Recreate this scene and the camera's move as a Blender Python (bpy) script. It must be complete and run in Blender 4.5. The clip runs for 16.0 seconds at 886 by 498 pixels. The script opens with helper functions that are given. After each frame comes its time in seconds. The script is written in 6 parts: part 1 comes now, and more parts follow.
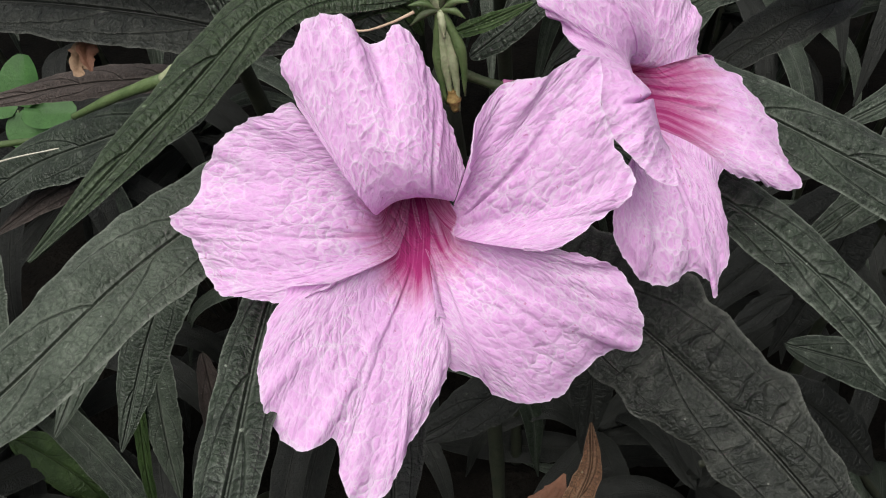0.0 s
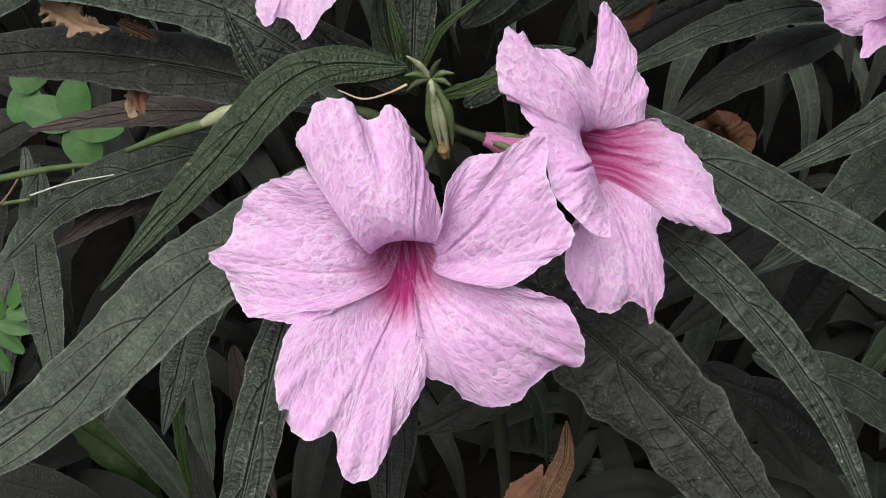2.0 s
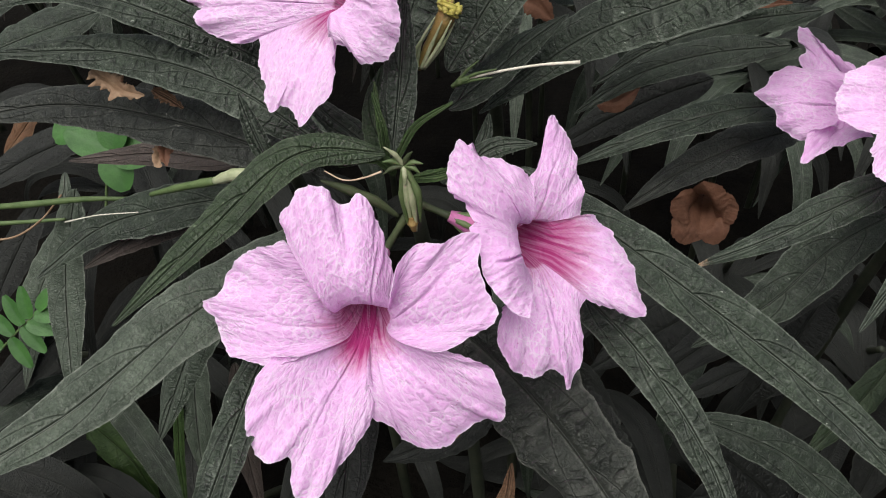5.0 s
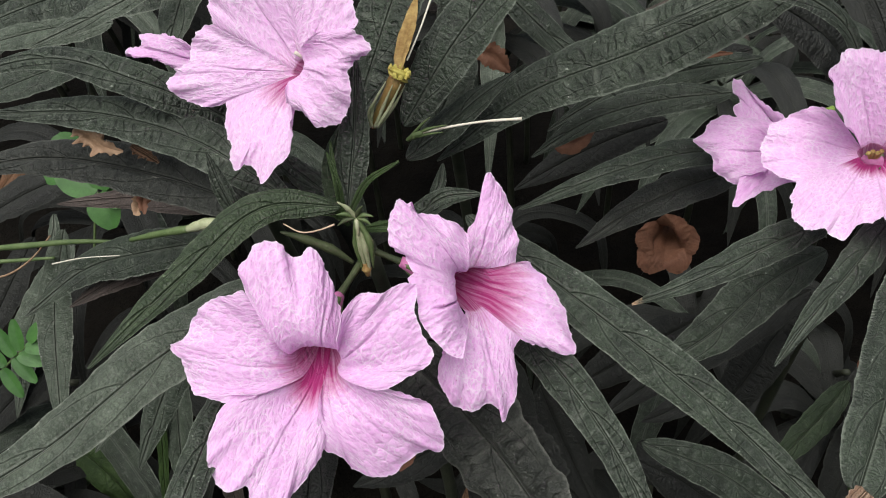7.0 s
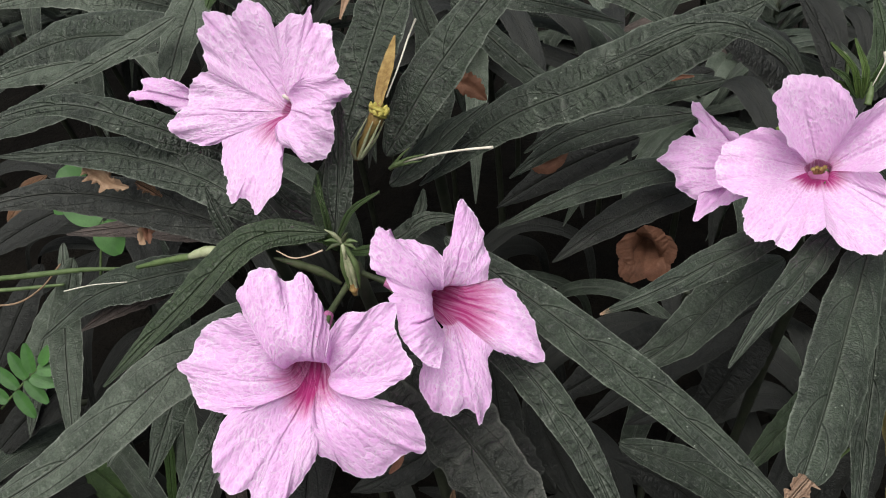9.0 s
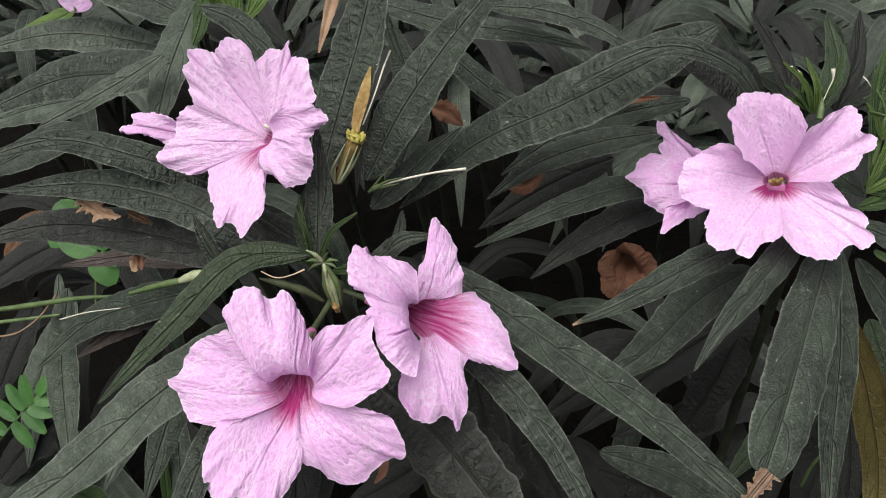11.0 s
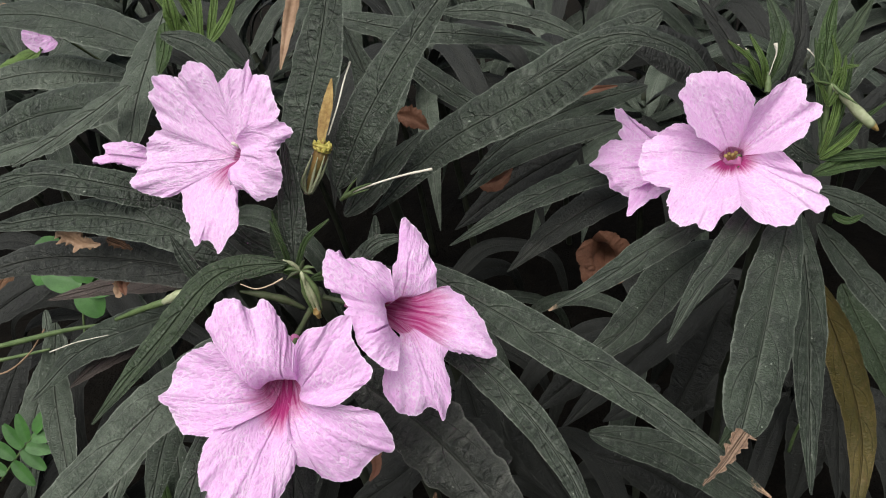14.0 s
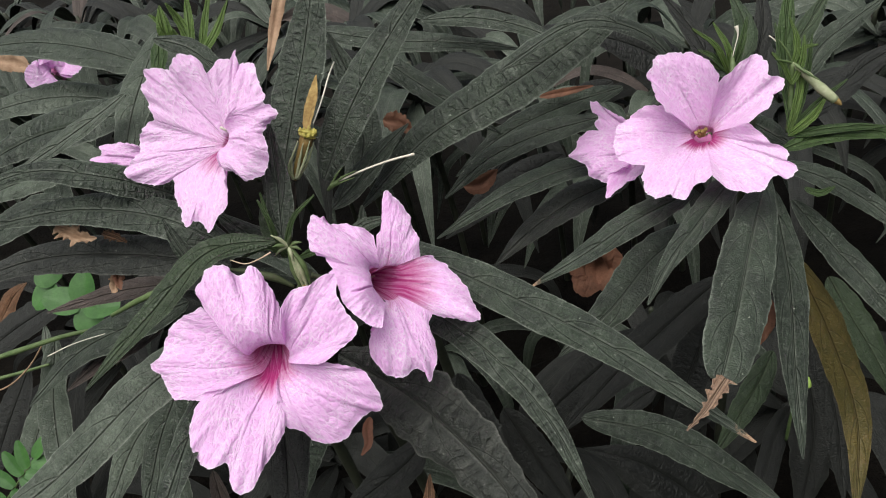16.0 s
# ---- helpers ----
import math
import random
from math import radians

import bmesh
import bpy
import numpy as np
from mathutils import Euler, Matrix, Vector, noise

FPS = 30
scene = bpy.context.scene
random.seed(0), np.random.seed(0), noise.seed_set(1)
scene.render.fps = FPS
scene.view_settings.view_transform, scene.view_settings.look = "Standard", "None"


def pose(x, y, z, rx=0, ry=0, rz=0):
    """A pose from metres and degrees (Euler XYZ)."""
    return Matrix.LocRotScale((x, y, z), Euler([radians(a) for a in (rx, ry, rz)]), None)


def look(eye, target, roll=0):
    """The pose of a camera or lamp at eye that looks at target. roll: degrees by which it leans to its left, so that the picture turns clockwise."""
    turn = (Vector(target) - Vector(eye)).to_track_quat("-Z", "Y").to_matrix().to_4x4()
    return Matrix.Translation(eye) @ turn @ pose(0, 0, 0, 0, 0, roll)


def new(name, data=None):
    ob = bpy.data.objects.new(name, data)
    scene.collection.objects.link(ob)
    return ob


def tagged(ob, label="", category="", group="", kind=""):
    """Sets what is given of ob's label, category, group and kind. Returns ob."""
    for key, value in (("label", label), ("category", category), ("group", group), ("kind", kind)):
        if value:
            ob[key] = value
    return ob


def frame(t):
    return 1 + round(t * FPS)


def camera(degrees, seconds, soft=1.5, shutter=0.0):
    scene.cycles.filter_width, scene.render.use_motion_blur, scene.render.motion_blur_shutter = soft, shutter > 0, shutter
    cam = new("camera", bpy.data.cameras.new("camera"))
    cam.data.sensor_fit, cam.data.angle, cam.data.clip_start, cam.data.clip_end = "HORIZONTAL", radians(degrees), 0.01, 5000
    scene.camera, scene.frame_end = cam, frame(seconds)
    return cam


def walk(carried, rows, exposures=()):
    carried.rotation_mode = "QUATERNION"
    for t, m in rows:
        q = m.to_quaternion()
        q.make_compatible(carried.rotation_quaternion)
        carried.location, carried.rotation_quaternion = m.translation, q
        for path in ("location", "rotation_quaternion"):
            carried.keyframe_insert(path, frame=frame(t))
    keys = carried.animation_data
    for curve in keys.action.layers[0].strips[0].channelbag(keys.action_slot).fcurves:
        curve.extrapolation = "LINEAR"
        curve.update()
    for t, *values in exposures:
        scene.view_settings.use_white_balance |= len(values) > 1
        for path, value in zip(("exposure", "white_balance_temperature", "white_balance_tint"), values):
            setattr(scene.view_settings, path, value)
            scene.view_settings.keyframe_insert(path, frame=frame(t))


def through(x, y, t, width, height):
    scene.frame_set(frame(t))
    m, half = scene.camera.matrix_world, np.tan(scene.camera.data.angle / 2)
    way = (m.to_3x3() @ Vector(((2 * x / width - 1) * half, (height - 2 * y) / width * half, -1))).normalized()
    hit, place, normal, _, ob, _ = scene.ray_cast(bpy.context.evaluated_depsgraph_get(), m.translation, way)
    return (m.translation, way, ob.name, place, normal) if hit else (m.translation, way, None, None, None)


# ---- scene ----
cam = camera(60.89, 16.0, soft=1.05)
PATH = [
    (0, (0.00447, 0.00528, 0.50048), (-0.0737, 1.5476, -0.7704), -1.76),
    (0.5, (0.00832, 0.00229, 0.50321), (-0.0848, 1.5216, -0.7941), -1.95),
    (1, (0.00972, -0.00068, 0.50819), (-0.1120, 1.5158, -0.7901), -2.66),
    (1.5, (0.01168, -0.00501, 0.51416), (-0.1421, 1.5221, -0.7681), -3.29),
    (2, (0.01224, -0.00672, 0.51883), (-0.1455, 1.5114, -0.7736), -2.67),
    (2.5, (0.01568, -0.00684, 0.51886), (-0.1390, 1.4985, -0.7889), -1.23),
    (3, (0.01976, -0.00974, 0.52005), (-0.1520, 1.4956, -0.7855), -0.39),
    (3.5, (0.02416, -0.00966, 0.52171), (-0.1805, 1.5115, -0.7605), -0.24),
    (3.7, (0.02408, -0.00844, 0.52420), (-0.1902, 1.5144, -0.7545), -0.13),
    (5.8, (0.02996, -0.02184, 0.54477), (-0.1936, 1.5457, -0.6770), 0.87),
    (6, (0.03222, -0.02083, 0.54581), (-0.1872, 1.5513, -0.6708), 0.74),
    (6.5, (0.03383, -0.01929, 0.54998), (-0.1883, 1.5551, -0.6633), 0.52),
    (7, (0.03697, -0.02393, 0.55250), (-0.1886, 1.5547, -0.6545), 0.33),
    (7.5, (0.03752, -0.02890, 0.55538), (-0.1778, 1.5557, -0.6457), 0.58),
    (8, (0.03864, -0.03140, 0.55899), (-0.1920, 1.5498, -0.6438), -0.08),
    (8.5, (0.04261, -0.03385, 0.56253), (-0.2049, 1.5520, -0.6307), -1.20),
    (9, (0.04360, -0.03472, 0.56388), (-0.1852, 1.5612, -0.6196), -1.29),
    (9.2, (0.04355, -0.03439, 0.56591), (-0.1932, 1.5660, -0.6100), -1.73),
    (11.3, (0.05081, -0.04516, 0.56776), (-0.1705, 1.6028, -0.5436), -3.10),
    (11.5, (0.05113, -0.04601, 0.56820), (-0.1704, 1.6061, -0.5370), -3.47),
    (12, (0.05243, -0.04945, 0.56741), (-0.1621, 1.6043, -0.5368), -3.98),
    (12.5, (0.05188, -0.04784, 0.56611), (-0.1404, 1.6055, -0.5427), -4.10),
    (13, (0.05239, -0.04926, 0.56402), (-0.1494, 1.6067, -0.5392), -4.91),
    (13.5, (0.05610, -0.05042, 0.56503), (-0.1208, 1.6072, -0.5399), -5.47),
    (14, (0.05494, -0.05052, 0.56763), (-0.1393, 1.6068, -0.5348), -7.17),
    (14.5, (0.05629, -0.04825, 0.56271), (-0.1336, 1.6112, -0.5374), -8.09),
    (15, (0.05848, -0.05225, 0.55707), (-0.1467, 1.6286, -0.5072), -8.97),
    (15.5, (0.05900, -0.06575, 0.55294), (-0.1515, 1.6494, -0.4540), -9.19),
    (16, (0.05913, -0.06876, 0.54979), (-0.1314, 1.6777, -0.4060), -9.18),
]
walk(cam, [(t, look(eye, target, roll)) for t, eye, target, roll in PATH], [(0.0, 0.26), (3.5, 0.32), (6.0, 0.42), (9.0, 0.46), (12.0, 0.47), (16.0, 0.47)])

# ---- light ----
GROUND = 0.13                      # height of the soil under the dwarf shrubs
world = bpy.data.worlds.new("world")
scene.world = world
world.use_nodes = True
sky = world.node_tree.nodes.new("ShaderNodeTexSky")
sky.sky_type, sky.sun_disc = "NISHITA", False
sky.sun_elevation, sky.sun_rotation = radians(70), radians(200)
sky.air_density, sky.dust_density = 1.0, 4.0
back = world.node_tree.nodes["Background"]
veil = world.node_tree.nodes.new("ShaderNodeHueSaturation")   # thin cloud takes most of the blue out of the sky
veil.inputs["Saturation"].default_value = 0.45
world.node_tree.links.new(sky.outputs["Color"], veil.inputs["Color"])
world.node_tree.links.new(veil.outputs["Color"], back.inputs["Color"])
back.inputs["Strength"].default_value = 0.062
sun = new("sun", bpy.data.lights.new("sun", "SUN"))
sun.data.energy, sun.data.angle, sun.data.color = 3.2, radians(65), (1.0, 0.98, 0.95)
sun.matrix_world = look((-0.4, -0.9, 2.3), (0, 0.1, 0.4))


# ---- materials ----
class Mat:
    """A node material, with short names for the nodes that are used over and over."""

    def __init__(self, name):
        self.m = bpy.data.materials.new(name)
        self.m.use_nodes = True
        self.t = self.m.node_tree
        self.b = self.t.nodes["Principled BSDF"]
        self.out = self.t.nodes["Material Output"]

    def n(self, kind, **values):
        node = self.t.nodes.new("ShaderNode" + kind)
        for key, v in values.items():
            setattr(node, key, v)
        return node

    def l(self, a, b):
        self.t.links.new(a, b)

    def val(self, x, socket):
        if isinstance(x, (int, float)):
            socket.default_value = x
        else:
            self.l(x, socket)

    def math(self, op, a, b=0.0, clamp=False):
        node = self.n("Math", operation=op, use_clamp=clamp)
        self.val(a, node.inputs[0])
        self.val(b, node.inputs[1])
        return node.outputs[0]

    def attr(self, name):
        return self.n("Attribute", attribute_name=name).outputs["Fac"]

    def coords(self):
        return self.n("TexCoord").outputs["Object"]

    def noise(self, vec, scale, detail=3.0, rough=0.55, dist=0.0):
        node = self.n("TexNoise")
        node.inputs["Scale"].default_value = scale
        node.inputs["Detail"].default_value = detail
        node.inputs["Roughness"].default_value = rough
        node.inputs["Distortion"].default_value = dist
        if vec is not None:
            self.l(vec, node.inputs["Vector"])
        return node.outputs["Fac"]

    def span(self, x, a, b, lo=0.0, hi=1.0):
        node = self.n("MapRange", clamp=True)
        self.val(x, node.inputs[0])
        for k, v in zip((1, 2, 3, 4), (a, b, lo, hi)):
            node.inputs[k].default_value = v
        return node.outputs[0]

    def mix(self, fac, a, b, mode="MIX"):
        node = self.n("Mix", data_type="RGBA", blend_type=mode)
        self.val(fac, node.inputs[0])
        for x, k in ((a, 6), (b, 7)):
            if isinstance(x, tuple):
                node.inputs[k].default_value = (*x, 1.0)
            else:
                self.l(x, node.inputs[k])
        return node.outputs[2]

    def bump(self, height, strength, distance):
        node = self.n("Bump")
        node.inputs["Strength"].default_value = strength
        node.inputs["Distance"].default_value = distance
        self.l(height, node.inputs["Height"])
        self.l(node.outputs[0], self.b.inputs["Normal"])
        return node.outputs[0]

    def combine(self, x, y, z=0.0):
        node = self.n("CombineXYZ")
        for v, k in ((x, 0), (y, 1), (z, 2)):
            self.val(v, node.inputs[k])
        return node.outputs[0]

    def thin(self, colour, share, normal=None):
        """Lets part of the light through, as a leaf or a petal does."""
        glow = self.n("BsdfTranslucent")
        self.l(colour, glow.inputs["Color"])
        if normal is not None:
            self.l(normal, glow.inputs["Normal"])
        mixed = self.n("MixShader")
        mixed.inputs[0].default_value = share
        self.l(self.b.outputs[0], mixed.inputs[1])
        self.l(glow.outputs[0], mixed.inputs[2])
        self.l(mixed.outputs[0], self.out.inputs["Surface"])


def leaf_material(name, dark, light, dust_glint, through=0.045, rough=0.46, spots=0.0, spot_colour=(0.16, 0.09, 0.04), net=0.6):
    """Leathery leaf: dark blade, quilted between sunken veins, a ladder of small cross veins, hairs and dusty specks;
    highlights on ridges and rim and shade in grooves are put into the colour.
    """
    k = Mat(name)
    along, across, run, off, puff = k.attr("along"), k.attr("across"), k.attr("run"), k.attr("off"), k.attr("puff")
    seed = k.n("ObjectInfo").outputs["Random"]
    shift = k.math("MULTIPLY", seed, 60.0)
    place = k.combine(run, off, shift)
    broad = k.noise(place, 0.11, 3.0, 0.6)
    fine = k.noise(place, 2.2, 4.0, 0.7)
    mottle = k.noise(place, 0.5, 3.0, 0.65)
    colour = k.mix(k.span(broad, 0.36, 0.64), dark, light)
    colour = k.mix(k.math("MULTIPLY", seed, 0.28), colour, k.mix(0.35, colour, dust_glint))
    colour = k.mix(k.span(mottle, 0.52, 0.72, 0.0, 0.32), colour, dust_glint)
    colour = k.mix(k.span(fine, 0.36, 0.62, 0.6, 0.0), colour, tuple(0.4 * x for x in dark))
    # net of the smallest veins
    moved = k.n("VectorMath", operation="ADD")
    k.l(k.combine(k.math("MULTIPLY", run, 0.95), k.math("MULTIPLY", off, 0.75), shift), moved.inputs[0])
    soft = k.n("VectorMath", operation="SCALE")
    soft.inputs["Scale"].default_value = 0.9
    jitter = k.n("TexNoise")
    jitter.inputs["Scale"].default_value = 0.8
    k.l(place, jitter.inputs["Vector"])
    k.l(jitter.outputs["Color"], soft.inputs[0])
    k.l(soft.outputs[0], moved.inputs[1])
    cells = k.n("TexVoronoi", feature="DISTANCE_TO_EDGE")
    cells.inputs["Scale"].default_value = 1.0
    k.l(moved.outputs[0], cells.inputs["Vector"])
    pillow = k.span(cells.outputs["Distance"], 0.0, 0.3)
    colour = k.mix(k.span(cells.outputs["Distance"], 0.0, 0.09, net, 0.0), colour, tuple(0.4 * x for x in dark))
    # ladder of cross veins between the side veins
    ladder = k.noise(k.combine(k.math("MULTIPLY", run, 0.42), k.math("MULTIPLY", off, 0.07), shift), 1.0, 2.0, 0.45, 0.4)
    wobble = k.noise(k.combine(k.math("MULTIPLY", run, 0.12), k.math("MULTIPLY", off, 0.10), shift), 1.0, 2.0)
    swing = k.math("SINE", k.math("ADD", k.math("MULTIPLY", run, 2.35), k.math("ADD", k.math("MULTIPLY", wobble, 22.0), k.math("MULTIPLY", k.math("ABSOLUTE", off), 0.5))))
    rung = k.math("MULTIPLY", k.span(swing, 0.62, 0.95), k.span(ladder, 0.36, 0.52))
    rung = k.math("MULTIPLY", rung, k.math("MULTIPLY", k.span(k.math("ABSOLUTE", across), 0.9, 0.7), k.span(k.math("ABSOLUTE", across), 0.1, 0.3)))
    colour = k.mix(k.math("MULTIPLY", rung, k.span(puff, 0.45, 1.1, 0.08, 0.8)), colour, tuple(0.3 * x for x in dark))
    # raised tops between the rungs paled in the colour, as if lit
    colour = k.mix(k.math("MULTIPLY", k.span(ladder, 0.56, 0.72, 0.0, 0.45), k.span(puff, 0.4, 1.1, 0.3, 1.0)), colour, k.mix(0.5, colour, dust_glint))
    phase = k.attr("phase")
    away = k.math("MULTIPLY", k.math("ABSOLUTE", k.math("SUBTRACT", phase, k.math("ROUND", phase))), k.attr("pitch"))
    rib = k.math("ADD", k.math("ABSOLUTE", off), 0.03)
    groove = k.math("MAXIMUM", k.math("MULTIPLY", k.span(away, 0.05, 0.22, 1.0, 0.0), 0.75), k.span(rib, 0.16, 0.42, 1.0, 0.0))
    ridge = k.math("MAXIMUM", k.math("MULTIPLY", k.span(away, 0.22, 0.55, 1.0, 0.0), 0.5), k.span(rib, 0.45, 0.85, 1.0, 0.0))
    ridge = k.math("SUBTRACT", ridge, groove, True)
    # dark veins; ridge highlights and groove shade are painted into the colour too
    colour = k.mix(k.math("MULTIPLY", ridge, 0.3), colour, dust_glint)
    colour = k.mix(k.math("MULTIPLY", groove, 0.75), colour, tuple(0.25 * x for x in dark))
    core = k.span(rib, 0.05, 0.16, 1.0, 0.0)
    colour = k.mix(k.math("MULTIPLY", core, 0.6), colour, k.mix(0.5, light, dust_glint))
    # pale hairs, dusty grit, and a rim paled as if it reflects light
    speck = k.span(k.noise(place, 4.2, 2.0, 0.7), 0.6, 0.74)
    colour = k.mix(k.math("MULTIPLY", speck, 0.6), colour, dust_glint)
    grit = k.span(k.noise(place, 1.0, 1.0), 0.765, 0.79)
    colour = k.mix(k.math("MULTIPLY", grit, 0.5), colour, tuple(min(2.2 * x, 0.5) for x in dust_glint))
    rim = k.span(k.math("ADD", k.math("ABSOLUTE", across), k.math("MULTIPLY", k.math("SUBTRACT", mottle, 0.5), 0.12)), 0.93, 0.995)
    colour = k.mix(k.math("MULTIPLY", rim, 0.5), colour, dust_glint)
    if spots:
        spot = k.math("MULTIPLY", k.span(k.noise(place, 0.5, 4.0, 0.75), 0.54, 0.66), spots)
        colour = k.mix(spot, colour, spot_colour)
    # dry brown end of some leaves
    dry = k.math("MULTIPLY", k.attr("dry"), k.span(k.math("ADD", along, k.math("MULTIPLY", k.math("SUBTRACT", mottle, 0.5), 0.12)), 0.955, 0.985))
    colour = k.mix(dry, colour, k.mix(k.span(fine, 0.35, 0.65), (0.22, 0.12, 0.07), (0.5, 0.36, 0.24)))
    k.l(colour, k.b.inputs["Base Color"])
    k.val(k.span(fine, 0.3, 0.7, rough - 0.12, rough + 0.12), k.b.inputs["Roughness"])
    k.b.inputs["Specular IOR Level"].default_value = 0.4
    relief = k.math("ADD", k.math("MULTIPLY", pillow, 0.42), k.math("ADD", k.math("MULTIPLY", k.math("MULTIPLY", ladder, k.span(puff, 0.4, 1.1, 0.6, 2.2)), 1.0), k.math("MULTIPLY", fine, 0.8)))
    height = k.math("SUBTRACT", k.math("ADD", relief, k.math("MULTIPLY", ridge, 0.35)), k.math("ADD", k.math("MULTIPLY", groove, 0.75), k.math("MULTIPLY", rung, k.span(puff, 0.4, 1.1, 0.1, 1.1))))
    normal = k.bump(height, 0.6, 0.0008)
    k.thin(k.mix(0.5, colour, (0.05, 0.11, 0.02)), through, normal)
    return k.m


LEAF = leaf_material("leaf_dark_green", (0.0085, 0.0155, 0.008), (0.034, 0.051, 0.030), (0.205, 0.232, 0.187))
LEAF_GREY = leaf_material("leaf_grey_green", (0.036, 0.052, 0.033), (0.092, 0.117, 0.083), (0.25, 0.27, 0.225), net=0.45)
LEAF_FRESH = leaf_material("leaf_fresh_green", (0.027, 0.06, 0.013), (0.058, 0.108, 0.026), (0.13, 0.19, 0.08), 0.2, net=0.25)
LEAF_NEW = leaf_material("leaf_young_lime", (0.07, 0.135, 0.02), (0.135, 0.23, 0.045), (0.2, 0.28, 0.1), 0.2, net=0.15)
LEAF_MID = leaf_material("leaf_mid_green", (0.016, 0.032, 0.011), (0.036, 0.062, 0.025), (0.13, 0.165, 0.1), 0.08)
# darkened leaf for the deep gaps: their shade is put into its colour
LEAF_OLD_SHADED = leaf_material("leaf_old_shaded", (0.0055, 0.0068, 0.005), (0.011, 0.0128, 0.0095), (0.042, 0.045, 0.037), 0.01, 0.62)
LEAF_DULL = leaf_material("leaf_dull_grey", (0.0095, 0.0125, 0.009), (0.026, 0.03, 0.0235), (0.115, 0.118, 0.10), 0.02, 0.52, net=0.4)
LEAF_OLIVE = leaf_material("leaf_yellowing", (0.075, 0.065, 0.014), (0.13, 0.10, 0.024), (0.2, 0.16, 0.07), 0.15, 0.5, 0.35, net=0.2)
LEAF_DRY = leaf_material("leaf_dry_brown", (0.10, 0.045, 0.02), (0.22, 0.105, 0.05), (0.34, 0.22, 0.14), 0.15, 0.7, 0.4)
LEAF_TIP = leaf_material("leaf_dry_tan", (0.17, 0.09, 0.055), (0.40, 0.26, 0.17), (0.55, 0.42, 0.31), 0.15, 0.7, 0.5, (0.10, 0.05, 0.03), net=0.3)
LEAF_MAUVE = leaf_material("leaf_faded_mauve", (0.05, 0.038, 0.032), (0.10, 0.075, 0.065), (0.17, 0.14, 0.12), 0.1, 0.6)


def petal_material(name, pale, deep, throat, relief=0.00033):
    """Crinkled pink petal: a whitish net of raised folds that fan out to the rim, mauve flecks, magenta in the throat."""
    k = Mat(name)
    across, reach = k.attr("across"), k.attr("reach")
    px, py = k.attr("px"), k.attr("py")
    seed = k.math("MULTIPLY", k.n("ObjectInfo").outputs["Random"], 70.0)
    flat = k.combine(px, py, seed)
    jitter = k.n("TexNoise")
    jitter.inputs["Scale"].default_value = 0.55
    jitter.inputs["Detail"].default_value = 2.0
    k.l(flat, jitter.inputs["Vector"])

    def net(x_scale, y_scale, sway):
        """Distance from the lines of an uneven net, stretched along the lobe."""
        moved = k.n("VectorMath", operation="ADD")
        k.l(k.combine(k.math("MULTIPLY", px, x_scale), k.math("MULTIPLY", py, y_scale), seed), moved.inputs[0])
        soft = k.n("VectorMath", operation="SCALE")
        soft.inputs["Scale"].default_value = sway
        k.l(jitter.outputs["Color"], soft.inputs[0])
        k.l(soft.outputs[0], moved.inputs[1])
        cells = k.n("TexVoronoi", feature="DISTANCE_TO_EDGE")
        cells.inputs["Scale"].default_value = 1.0
        k.l(moved.outputs[0], cells.inputs["Vector"])
        return cells.outputs["Distance"]

    coarse, fine = net(0.62, 0.46, 0.8), net(1.2, 0.85, 1.1)
    rays = k.noise(k.combine(k.math("MULTIPLY", px, 1.15), k.math("MULTIPLY", py, 0.16), seed), 1.0, 3.0, 0.6, 0.6)
    patch = k.span(k.noise(flat, 0.16, 2.0), 0.36, 0.62)
    outer = k.span(k.attr("rim"), 0.45, 0.9)
    line_a, line_b = k.span(coarse, 0.0, 0.085, 1.0, 0.0), k.span(fine, 0.0, 0.12, 1.0, 0.0)
    ray = k.math("MULTIPLY", k.span(k.math("ABSOLUTE", k.math("SUBTRACT", rays, 0.5)), 0.0, 0.045, 1.0, 0.0), outer)
    lines = k.math("MAXIMUM", k.math("MAXIMUM", line_a, k.math("MULTIPLY", line_b, 0.7)), k.math("MULTIPLY", ray, 0.8))
    lines = k.math("MULTIPLY", lines, k.span(patch, 0.0, 1.0, 0.35, 1.0))
    blotch = k.noise(flat, 1.1, 4.0, 0.65, 0.8)
    colour = k.mix(k.span(blotch, 0.40, 0.68, 0.0, 0.6), pale, deep)
    colour = k.mix(k.math("MULTIPLY", k.span(coarse, 0.06, 0.3), 0.35), colour, deep)
    colour = k.mix(k.math("MULTIPLY", lines, 0.85), colour, (0.98, 0.88, 0.98))
    # mauve flecks in the hollows, strung along the lobe
    dash = k.noise(k.combine(k.math("MULTIPLY", px, 1.7), k.math("MULTIPLY", py, 0.7), seed), 1.0, 2.0, 0.55, 0.5)
    dash = k.math("MULTIPLY", k.span(dash, 0.57, 0.70, 0.0, 0.55), k.span(blotch, 0.42, 0.6, 0.25, 1.0))
    colour = k.mix(dash, colour, tuple(0.72 * x for x in deep))
    colour = k.mix(k.math("MULTIPLY", k.attr("fold"), 0.55), colour, tuple(0.6 * x for x in deep))
    colour = k.mix(k.span(k.noise(flat, 1.5, 0.0), 0.83, 0.86, 0.0, 0.4), colour, throat)
    rim = k.span(k.attr("rim"), 0.975, 0.998)
    colour = k.mix(k.math("MULTIPLY", rim, 0.6), colour, (0.97, 0.88, 0.98))
    # magenta throat, breaking up into streaks outwards
    streak = k.noise(k.combine(k.math("MULTIPLY", across, 5.0), k.math("MULTIPLY", py, 0.05), seed), 1.6, 3.0, 0.6)
    inner = k.math("ADD", reach, k.math("MULTIPLY", k.math("SUBTRACT", streak, 0.5), 1.1))
